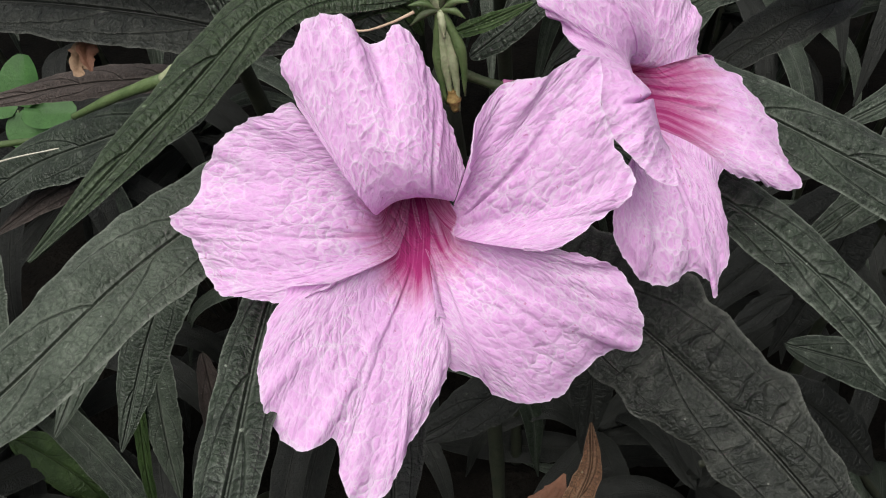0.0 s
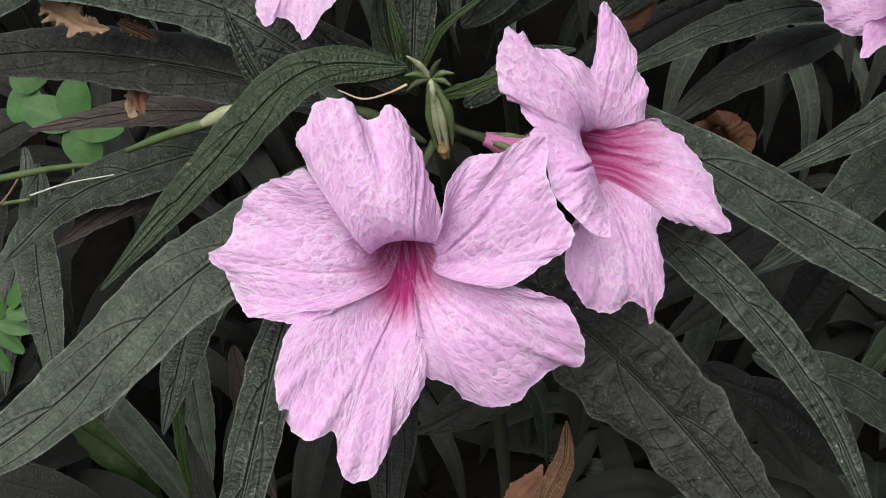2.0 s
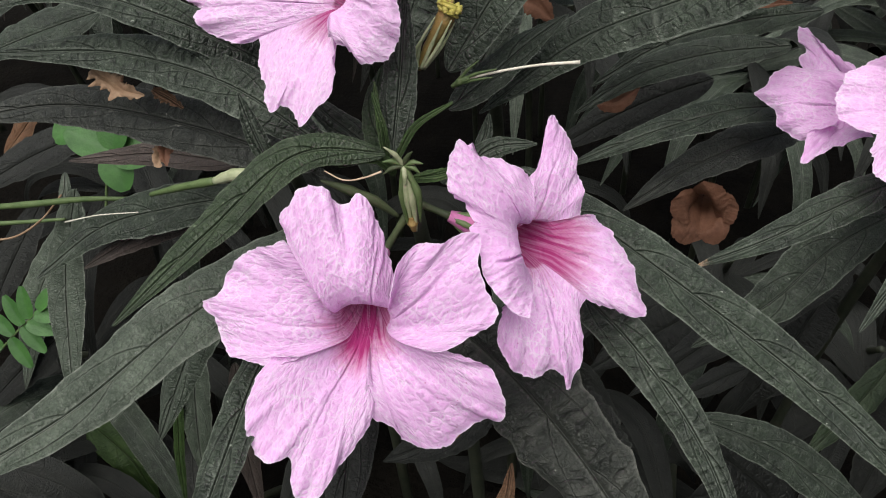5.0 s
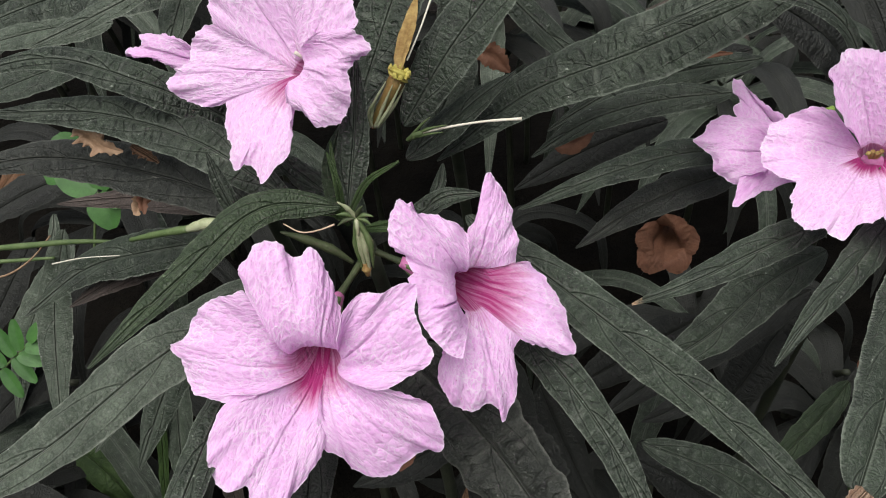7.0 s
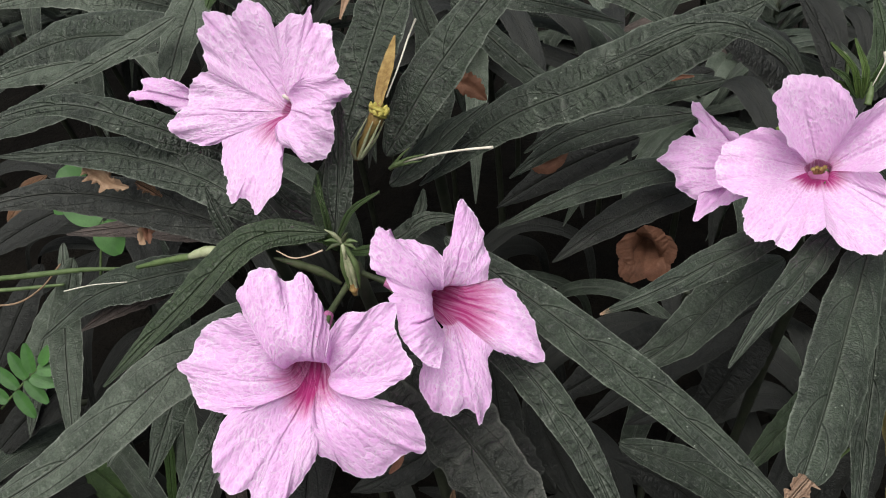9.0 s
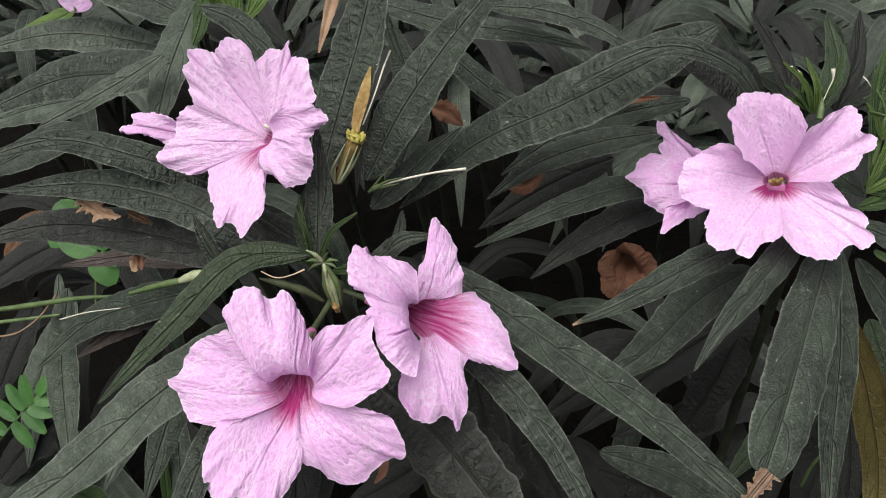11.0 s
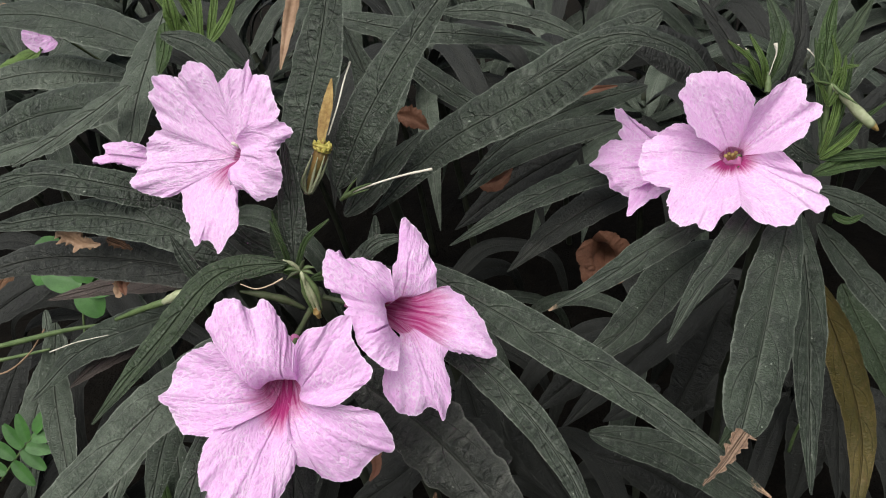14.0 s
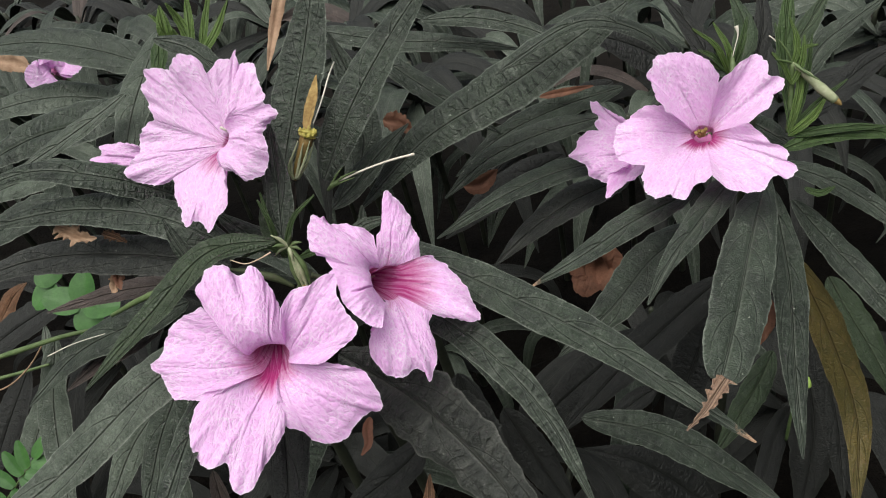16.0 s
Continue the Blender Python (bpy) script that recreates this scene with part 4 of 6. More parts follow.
# leaves lower down, between the shrubs, the dim ones with shade in their colour
leaf(right, (0.1150, 0.2000, 0.3200), (0.1050, 0.1950, 0.3180), (0.0970, 0.1900, 0.3160), (0.0880, 0.1850, 0.3150), 0.0090, LEAF_OLD_SHADED)
leaf(right, (0.1320, 0.1500, 0.2900), (0.1170, 0.1500, 0.3090), (0.0970, 0.1500, 0.3270), (0.0770, 0.1500, 0.3360), 0.0164, LEAF_OLD_SHADED, blister=0.9)
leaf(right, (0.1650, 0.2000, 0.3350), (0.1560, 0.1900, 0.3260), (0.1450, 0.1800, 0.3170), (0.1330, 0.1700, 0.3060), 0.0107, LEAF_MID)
leaf(right, (0.1540, 0.2400, 0.3460), (0.1450, 0.2300, 0.3280), (0.1350, 0.2200, 0.3090), (0.1200, 0.2100, 0.2770), 0.0200, LEAF_OLD_SHADED, blister=0.9)
leaf(right, (0.2040, 0.2500, 0.2770), (0.2050, 0.2400, 0.2550), (0.2010, 0.2300, 0.2330), (0.1940, 0.2200, 0.2050), 0.0237, LEAF_OLD_SHADED)
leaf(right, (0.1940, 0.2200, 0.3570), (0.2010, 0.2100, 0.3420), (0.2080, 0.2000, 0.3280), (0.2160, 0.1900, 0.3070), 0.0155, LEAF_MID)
leaf(right, (0.1210, 0.2600, 0.3080), (0.1020, 0.2500, 0.3000), (0.0830, 0.2400, 0.2910), (0.0580, 0.2300, 0.2750), 0.0214, LEAF_OLD_SHADED, blister=0.9)
leaf(front, (0.0200, 0.1300, 0.3650), (0.0140, 0.1250, 0.3610), (0.0050, 0.1200, 0.3570), (-0.0110, 0.1150, 0.3490), 0.0123, LEAF_OLD_SHADED)
leaf(front, (0.0320, 0.1600, 0.3700), (0.0360, 0.1550, 0.3510), (0.0390, 0.1500, 0.3310), (0.0380, 0.1450, 0.3040), 0.0157, LEAF_OLD_SHADED)
leaf(front, (-0.0110, 0.1400, 0.3910), (-0.0160, 0.1300, 0.3790), (-0.0210, 0.1200, 0.3680), (-0.0260, 0.1100, 0.3520), 0.0127, LEAF, blister=0.9)
leaf(left, (-0.0900, 0.1600, 0.3420), (-0.0920, 0.1550, 0.3270), (-0.0930, 0.1500, 0.3070), (-0.0940, 0.1450, 0.2740), 0.0121, LEAF_GREY)
leaf(left, (-0.0960, 0.1500, 0.3320), (-0.1000, 0.1500, 0.3100), (-0.1050, 0.1500, 0.2840), (-0.1100, 0.1500, 0.2460), 0.0053, LEAF_FRESH)
leaf(left, (-0.1860, 0.1900, 0.2480), (-0.1710, 0.1850, 0.2430), (-0.1570, 0.1800, 0.2340), (-0.1440, 0.1750, 0.2020), 0.0167, LEAF_FRESH)
leaf(left, (-0.1650, 0.2000, 0.2550), (-0.1760, 0.1950, 0.2330), (-0.1890, 0.1900, 0.2130), (-0.2160, 0.1850, 0.1820), 0.0144, LEAF_MID)
leaf(left, (-0.0830, 0.1700, 0.3210), (-0.0820, 0.1650, 0.3040), (-0.0810, 0.1600, 0.2840), (-0.0780, 0.1550, 0.2400), 0.0104, LEAF_MAUVE)
leaf(left, (-0.2200, 0.2500, 0.3530), (-0.2070, 0.2500, 0.3660), (-0.1970, 0.2500, 0.3760), (-0.1880, 0.2500, 0.3820), 0.0136, LEAF_DRY)
leaf(left, (-0.2000, 0.1900, 0.2810), (-0.1910, 0.1900, 0.2920), (-0.1840, 0.1900, 0.3040), (-0.1760, 0.1900, 0.3180), 0.0113, LEAF_DRY)
leaf(right, (0.1330, 0.2150, 0.4540), (0.1200, 0.2100, 0.4670), (0.1060, 0.2050, 0.4760), (0.0890, 0.2000, 0.4830), 0.0210, LEAF_OLD_SHADED, blister=0.9, fold=0.05)
leaf(right, (0.0840, 0.2400, 0.4210), (0.0690, 0.2350, 0.4170), (0.0530, 0.2300, 0.4100), (0.0290, 0.2250, 0.3940), 0.0149, LEAF_OLD_SHADED, blister=0.9)
leaf(right, (0.1050, 0.2300, 0.4540), (0.0880, 0.2250, 0.4490), (0.0720, 0.2200, 0.4410), (0.0520, 0.2150, 0.4250), 0.0140, LEAF_OLD_SHADED, blister=0.9)
leaf(front, (0.0340, 0.0950, 0.4130), (0.0400, 0.0850, 0.4110), (0.0440, 0.0750, 0.4080), (0.0490, 0.0650, 0.4020), 0.0171, LEAF_OLD_SHADED, blister=1.0, wave=0.12, face=(0.25, -1, 0.35))
leaf(left, (-0.0630, 0.1700, 0.4900), (-0.0730, 0.1650, 0.4850), (-0.0860, 0.1600, 0.4790), (-0.1020, 0.1550, 0.4720), 0.0078, LEAF_GREY, blister=0.5)
leaf(left, (-0.1700, 0.3000, 0.4660), (-0.1820, 0.3000, 0.4610), (-0.1920, 0.3000, 0.4580), (-0.2050, 0.3000, 0.4540), 0.0110, LEAF_NEW, blister=0.2)
leaf(left, (-0.1270, 0.1700, 0.4040), (-0.1260, 0.1650, 0.3970), (-0.1240, 0.1600, 0.3870), (-0.1240, 0.1550, 0.3670), 0.0053, LEAF_GREY)
leaf(back, (-0.0040, 0.1120, 0.4540), (-0.0080, 0.1180, 0.4590), (-0.0100, 0.1250, 0.4640), (-0.0100, 0.1320, 0.4680), 0.0061, LEAF_MID, blister=0.7)
leaf(front, (0.0040, 0.1250, 0.4440), (0.0100, 0.1250, 0.4490), (0.0160, 0.1250, 0.4540), (0.0250, 0.1250, 0.4560), 0.0055, LEAF, blister=0.8)
leaf(front, (-0.0070, 0.1250, 0.4470), (-0.0160, 0.1280, 0.4520), (-0.0240, 0.1300, 0.4570), (-0.0300, 0.1320, 0.4620), 0.0063, LEAF, blister=0.8)
bloom = flower_at((-0.0020, 0.0774, 0.4451), (0.9975, 0.0570, -0.0413), (0.0023, 0.5605, 0.8282), "large open pink flower with a magenta throat")
# the lobes of its corolla
lobe(bloom, ((-4.4, 1.2, 0.5), (-4, -1, 0.5), (-2.5, -3.5, 0.5)),
     ((-13.2, 13.3, 10.1), (-17.3, 11.8, 9.2), (-21.2, 9.7, 8.2), (-23.8, 5.6, 7.6), (-24.9, 2.8, 7.3), (-27.9, 0.5, 6.6), (-25.7, -1.4, 7.1), (-22.5, -7.1, 7.8), (-19.2, -7.6, 8.6), (-15, -7.9, 9.5), (-9.6, -6, 9.4)), PETAL, lift=(2, 5.5, 3), peak=0.6, blush=0.6, seed=11, root=(-1, 7, -9))
lobe(bloom, ((-2.5, -3.5, 0.5), (-0.6, -4.5, 0.5), (1.3, -4.3, 0.5)),
     ((-9.6, -6, 9.4), (-14.9, -7.7, 10.2), (-16.6, -12.7, 12.4), (-16, -18.8, 14.1), (-14.1, -21.7, 14.4), (-11.8, -22.8, 14), (-9.1, -22.1, 12.9), (-8, -26.5, 14), (-6.2, -28.8, 14.1), (-3.8, -28.5, 13.2), (-1.5, -24.7, 11.2), (1.8, -20, 8.6), (3.5, -16.1, 6.8), (3.1, -11.3, 5.4), (2.2, -10.2, 6.8)), PETAL, lift=(3, 2, 3), peak=0.7, blush=1.0, seed=21, root=(-1, 7, -9))
lobe(bloom, ((1.3, -4.3, 0.5), (3.1, -3.4, 0.5), (4, -1.4, 1)),
     ((2.2, -10.2, 6.8), (3.5, -16.4, 5.7), (7.5, -18.3, 4.9), (9.2, -20.6, 4), (11.2, -21.2, 3.7), (18, -19.4, 3.9), (19.5, -17.5, 4.5), (23.3, -15.3, 5.1), (26.3, -14.2, 5.4), (25.9, -12.1, 6.1), (22.6, -5.4, 8.6), (18.4, -3.3, 9.6), (13.7, -2.2, 10.2), (10.9, -2.1, 11.3)), PETAL, lift=(3, 5, 3.5), peak=0.7, blush=0.6, seed=29, root=(-1, 7, -9))
lobe(bloom, ((4, -1.4, 1), (4.4, 0.3, 1.5), (4, 1.8, 1.5)),
     ((10.9, -2.1, 11.3), (13.5, -1.9, 12.2), (18.8, 1.1, 12.3), (22.7, 5.4, 12.5), (21.4, 7.4, 12.5), (19.6, 10.3, 12.7), (18.9, 13.6, 12.8), (18.3, 17.6, 13), (15.6, 17.4, 13), (11.5, 15.3, 13), (10.1, 15, 13), (7.2, 12.2, 12.9), (6, 9.6, 12.8), (5.4, 6.1, 12.6)), PETAL, lift=(3.5, 4.5, 1), peak=0.6, crease=1.5, mid=0.55, blush=0.15, seed=37, root=(-1, 7, -9))
lobe(bloom, ((-4.7, 0.7, 2), (-2.4, 2.1, 2), (0.5, 2.6, 2), (4, 2.5, 2)),
     ((-12.8, 13, 10.2), (-14.3, 17.8, 10.7), (-12.6, 19.6, 10.1), (-12.3, 21.4, 10), (-10.6, 22.8, 9.5), (-7, 22.4, 8.2), (-4.8, 20.6, 7.4), (-3.8, 20.8, 7.1), (-3.2, 21.8, 6.9), (-2.2, 22.1, 6.5), (0.3, 20, 5.7), (1.5, 17.3, 5.2), (3.1, 14.2, 4.6), (4.6, 9.8, 4.1), (5.1, 5.8, 3.9)), PETAL, lift=(4.5, 6.5, 2), peak=0.5, crease=1.2, mid=0.72, blush=0.1, seed=55, root=(-1, 7, -9))
flower_base(bloom, (-1, 7, -7), (3.4, 17.9, -21.1))
stigma(bloom, (1.5, 6, -6), (2.2, 4.4, 0.5), (3.0, 3.4, 2.6), 0.00022)
bloom_two = flower_at((0.0244, 0.1016, 0.4474), (0.9816, 0.1469, -0.1219), (-0.0054, 0.6598, 0.7514), "pink flower with curled petals and a streaked magenta throat")
# the lobes of its corolla
lobe(bloom_two, ((-2.7, 1.7, 10), (0.1, 3, 9.5), (2.7, 3.4, 8.4)),
     ((-2.2, 11.1, 11), (-1.1, 12.6, 10.7), (-0.6, 16.4, 10.5), (0.1, 21, 10.3), (1.1, 23.1, 10), (2.6, 22.9, 9.7), (3.8, 21.6, 9.4), (6.8, 17.4, 8.9), (8, 13.1, 8.7), (8.4, 8.9, 8.7), (8.9, 5.2, 8)), PETAL, lift=(1, 2, 1), crease=1.0, blush=0.3, blush_to=7, seed=13, root=(-9, 3, -2))
lobe(bloom_two, ((2.7, 3.4, 8.4), (3.7, -0.4, 7.8), (3, -4.7, 8.5)),
     ((8.9, 5.2, 8), (11.8, 6.2, 6.7), (14.2, 4.3, 6.8), (18.4, -1.1, 7.5), (20.8, -4.7, 8), (22.1, -8.3, 8.7), (22.3, -12.1, 9.6), (18.6, -12.6, 10.3), (16.1, -11.6, 10.4), (13.9, -11.2, 10.6), (10.4, -10.2, 11.5)), PETAL, lift=(1, 1.5, 1.5), blush=0.85, blush_to=15, seed=21, root=(-9, 3, -2))
lobe(bloom_two, ((3, -4.7, 8.5), (1.2, -5.6, 9.6), (-0.8, -5.6, 10.2)),
     ((10.4, -10.2, 11.5), (9.2, -13.1, 12.3), (10.4, -17.1, 12.2), (10, -23.5, 12.5), (8.1, -27, 12.8), (6.8, -24.3, 13), (5.5, -23.5, 13.1), (3.6, -24.7, 13.5), (1.9, -25.4, 13.7), (-3, -23.6, 14.4), (-5.3, -20, 14.7), (-5.9, -17.4, 14.7), (-5.3, -14.3, 14.5), (-3.9, -11.5, 14.3)), PETAL, lift=(1.5, 3, 1), blush=0.35, seed=29, root=(-9, 3, -2))
lobe(bloom_two, ((-1.1, -6.9, 14.4), (-3.6, -3, 15.4), (-3.8, -1.9, 15.5), (-3.8, -0.1, 14.8)),
     ((-2.4, -14.1, 24.8), (-5, -13.3, 25.4), (-7, -11.8, 25.7), (-9, -10.2, 26), (-11, -7.6, 26.1), (-11.7, -4.7, 25.8), (-12.1, -2.7, 25.5), (-13.7, -0.5, 25.6), (-12.8, 0.8, 23.7)), PETAL, lift=(3, 6, 3), peak=0.5, crease=2.5, mid=0.55, frill=0.5, blush=0.1, seed=37, root=(-9, 3, -2))
lobe(bloom_two, ((-3.8, -0.1, 14.8), (-3.9, 1.2, 14.1), (-3.3, 1.7, 13.8), (-2, 1.9, 13.3)),
     ((-12.8, 0.8, 23.7), (-13.6, 2.3, 22.9), (-16.3, 4.2, 23.9), (-17.8, 5.5, 24.4), (-18.3, 7.7, 24.6), (-17.8, 11.9, 24.5), (-16.9, 14, 24.2), (-15.2, 13.7, 23.7), (-13.9, 12.4, 23.2), (-10.1, 12.3, 21.8), (-6.9, 11.2, 20.7), (-4.7, 11, 19.9), (-2.9, 9.2, 19.3)), PETAL, lift=(3, 5, 4), peak=0.5, crease=1.2, mid=0.6, blush=0.15, seed=45, root=(-9, 3, -2))
flower_base(bloom_two, (-8, 2, -7), (-20.6, 5.6, -6.4))
stigma(bloom_two, (-8, 2, -6), (-5, 2, 2), (-3.4, 2, 4), 0.00022)
bloom_three = flower_at((-0.0164, 0.1228, 0.4843), (0.9982, -0.0560, 0.0227), (0.0104, 0.5288, 0.8487), "open pink flower with ruffled pale petals")
# the lobes of its corolla
lobe(bloom_three, ((-1.2, 1, -1), (-0.3, 2.5, -1), (1, 3.4, -0.2)),
     ((-18.2, 8.7, 3.3), (-18.2, 10, 4.5), (-18.8, 13.4, 5.3), (-19.6, 18.1, 6.2), (-17.8, 18.6, 6.2), (-18.4, 21.4, 6.8), (-14.4, 21.4, 6.5), (-11.6, 20.6, 6.1), (-10.2, 22.5, 6.4), (-8.6, 24.5, 6.7), (-5.4, 24, 6.3), (-2.7, 21.8, 5.7), (-1.5, 19, 4.6)), PETAL_CLEAR, frill=1.5, lift=(0, -1, 0), crease=1.0, mid=0.5, blush=0.3, blush_to=9, seed=21, root=(9, 0, -10))
lobe(bloom_three, ((1, 3.4, -0.2), (1.7, 2.5, 0.5), (2, 1.8, 0.5)),
     ((-1.5, 19, 4.6), (2, 22.1, 4.2), (5.2, 22.2, 4.5), (6.8, 24.2, 4.3), (6.7, 20.5, 4.8), (11.1, 20.1, 5.2), (12.6, 16.6, 5.8), (13.6, 11.6, 6.5), (12.9, 8.9, 6.9), (7.9, 4.8, 7)), PETAL_CLEAR, frill=1.5, lift=(0, 0.5, 0), blush=0.2, blush_to=6, seed=29, root=(9, 0, -10))
lobe(bloom_three, ((2.3, 3.3, 5), (3.2, 1, 5), (0.8, -2.2, 5)),
     ((8, 7.1, 10), (13.2, 8.2, 9.4), (16.7, 7.4, 8.6), (18.4, 4.4, 7.6), (15.4, 1.7, 7.5), (14.1, -0.1, 7.4), (14.8, -4.2, 6.3), (13.8, -8.2, 5.6), (11.1, -11, 5.5), (7.4, -11.1, 6.1), (4.8, -9.1, 7), (2.2, -8, 7.7), (1.7, -6.2, 8.2)), PETAL_CLEAR, frill=1.5, lift=2.5, crease=0.8, blush=0.15, blush_to=4, seed=37, root=(9, 0, -10))
lobe(bloom_three, ((0.9, -0.7, -1), (0, -1, -1), (-0.9, -0.4, -1)),
     ((1.2, -7, 5.2), (1.8, -11, 6.5), (3, -13.8, 7.6), (2.7, -16.6, 8.2), (0.4, -21.3, 8.9), (-2.3, -23.7, 8.8), (-4.7, -22.2, 7.7), (-7, -20.2, 6.6), (-7.9, -21.6, 6.7), (-10.5, -21.5, 6), (-12.2, -17.2, 4.3), (-14.2, -13.3, 2.7), (-15.2, -7.4, 1)), PETAL_CLEAR, frill=1.5, lift=(0, 1.5, 0), blush=0.9, blush_to=13, seed=45, root=(9, 0, -10))
lobe(bloom_three, ((-0.9, -0.4, -1), (-1.4, 0.3, -1), (-1.2, 1, -1)),
     ((-15.2, -7.4, 1), (-20.6, -8.8, 1.5), (-25, -7.5, 2), (-27.3, -6.2, 2.3), (-28.6, -3.7, 2.5), (-25.4, -0.7, 2.5), (-23.7, 1, 2.4), (-23.8, 3.9, 2.6), (-21.3, 7.6, 2.7), (-18.2, 8.7, 3.3)), PETAL_CLEAR, frill=1.5, lift=(0, 0.8, 0), crease=1.0, mid=0.6, blush=0.35, blush_to=11, seed=53, root=(9, 0, -10))
flower_base(bloom_three, (1.0, 0.6, -2.6), (4.4, -6.2, -36.2))
stigma(bloom_three, (6, 1.5, -4), (3.4, 2.6, 4.5), (2.2, 3.4, 6.6), 0.0003)
bloom_four = flower_at((0.1185, 0.1503, 0.4604), (0.9616, -0.1632, 0.2207), (-0.0193, 0.7617, 0.6476), "fully open light pink flower with a small dark throat")
# the lobes of its corolla
lobe(bloom_four, ((-2.2, 4, -6), (0.4, 5, -6), (2.5, 4.4, -6)),
     ((-7, 1.5, 14.6), (-9.4, 5.7, 15), (-10.1, 12.4, 14.9), (-10.1, 15.9, 14.7), (-8.5, 19.7, 14.1), (-5.2, 21.9, 13.1), (-2.6, 21.9, 12.4), (0.2, 20.5, 11.7), (2.9, 20.8, 11), (5.5, 17.8, 10.4), (7.5, 14.9, 10.1), (7.6, 10.5, 10.2), (7.9, 9.2, 8.8)), PETAL_CLEAR, frill=1.5, lift=(1, 1, 0), crease=0.7, blush=0.2, blush_to=5, seed=29, root=(1, 2, -14))
lobe(bloom_four, ((2.5, 4.4, -6), (3.5, 2.9, -6), (3.4, 1.7, -6)),
     ((7.9, 9.2, 8.8), (10.8, 12.6, 6.6), (15.5, 15.7, 5.4), (21, 17.9, 3.9), (22.1, 14.3, 3.3), (22.5, 10.7, 2.9), (25.2, 9.3, 1.9), (24.8, 7.1, 1.9), (21.4, 3.8, 2.6), (16.6, -0, 3.8), (13.3, -2.3, 2.6)), PETAL_CLEAR, frill=1.5, lift=(0, 0.5, 0), crease=0.9, blush=0.5, blush_to=6, seed=37, root=(1, 2, -14))
lobe(bloom_four, ((3.4, 1.7, -6), (2.3, 0.3, -6), (0.7, -0.2, -6)),
     ((13.3, -2.3, 2.6), (15.5, -6.1, 0.3), (18.5, -9.7, -0.5), (21.8, -13.4, -1.4), (20.9, -14.8, -1), (22.6, -17.9, -1.4), (20.7, -20.2, -0.6), (15.7, -20, 1.1), (13.4, -22.7, 2.1), (9.6, -23.6, 3.5), (5.5, -22.5, 4.9), (1.8, -19.8, 6), (0.4, -17.5, 7)), PETAL_CLEAR, frill=1.5, lift=(0, 1, 0), blush=1.0, blush_to=9, seed=45, root=(1, 2, -14))
lobe(bloom_four, ((0.7, -0.2, -6), (-1.1, 0.1, -6), (-2.5, 1.7, -6)),
     ((0.4, -17.5, 7), (-2.4, -18.7, 8.1), (-5.6, -20, 8.6), (-8.8, -23.4, 9.9), (-11.2, -22.8, 9.6), (-11.5, -20.7, 8.8), (-14.5, -21.1, 9), (-18, -18.4, 7.9), (-19.1, -14.5, 6.4), (-17.6, -7.5, 3.2)), PETAL_CLEAR, frill=1.5, lift=(0, 1, 0), blush=1.2, blush_to=9, seed=53, root=(1, 2, -14))
lobe(bloom_four, ((-2.5, 1.7, -6), (-2.8, 3, -6), (-2.2, 4, -6)),
     ((-17.6, -7.5, 3.2), (-22.8, -4.8, 2.7), (-25.4, -1, 2.9), (-25.4, 2.9, 3), (-23.8, 7, 3), (-19.2, 9.9, 3), (-16.7, 11.3, 3), (-14.3, 11.8, 2.9), (-8.6, 10.4, 2.7)), PETAL_CLEAR, frill=1.5, lift=(0, 1.5, 0), blush=0.4, blush_to=7, seed=61, root=(1, 2, -14))
flower_base(bloom_four, (0, 0, -6), (9.6, 11.8, -27.6))
stigma(bloom_four, (-0.7, 0.5, -4), (-1.2, 0.7, -2), (-1.4, 0.6, -0.6), 0.0004, "stamen", OCHRE)
stigma(bloom_four, (-0.2, 0.5, -4), (-0.4, 0.7, -2), (-0.4, 1.1, -0.6), 0.0004, "stamen", OCHRE)
stigma(bloom_four, (0.3, 0.5, -4), (0.4, 0.7, -2), (0.6, 0.6, -0.6), 0.0004, "stamen", OCHRE)
stigma(bloom_four, (0.8, 0.5, -4), (1.2, 0.7, -2), (1.6, 1.1, -0.6), 0.0004, "stamen", OCHRE)
bloom_five = flower_at((0.1069, 0.1733, 0.4480), (0.9411, -0.2270, 0.2505), (-0.0129, 0.7163, 0.6977), "pink flower half hidden behind another bloom")
# the lobes of its corolla
lobe(bloom_five, ((-1.9, 0.6, -1), (-0.1, 1.3, -1), (1.7, 2, -1)),
     ((-2.4, 6.1, 5.1), (-8.6, 5.5, 5.1), (-13.4, 7.7, 5.2), (-14.8, 11, 5.2), (-13.4, 12.7, 5.3), (-15.6, 17.2, 5.4), (-15.2, 19.9, 5.4), (-9.9, 14.9, 5.3), (-2.8, 8, 5.1), (3.3, 1.9, 5)), PETAL, lift=2.0, blush=0.1, crease=1.5, seed=40, root=(9, -2, -6))
lobe(bloom_five, ((-3.7, -2.9, -0), (-3.6, -1, -0), (-1.8, 0.3, 0)),
     ((-4.2, -9.2, 5), (-11.3, -11.6, 5.4), (-14.8, -10.9, 5.6), (-19.1, -7.9, 6), (-20.4, -3.2, 6.2), (-23.2, -1, 6.5), (-25.3, 1.6, 6.7), (-22.2, 4.7, 6.6), (-21, 6.8, 6.6), (-17.2, 8.7, 6.5), (-10.1, 7.7, 6), (-2.4, 6, 5.4)), PETAL, lift=4.0, blush=0.1, crease=1.6, mid=0.4, seed=56, root=(9, -2, -6))
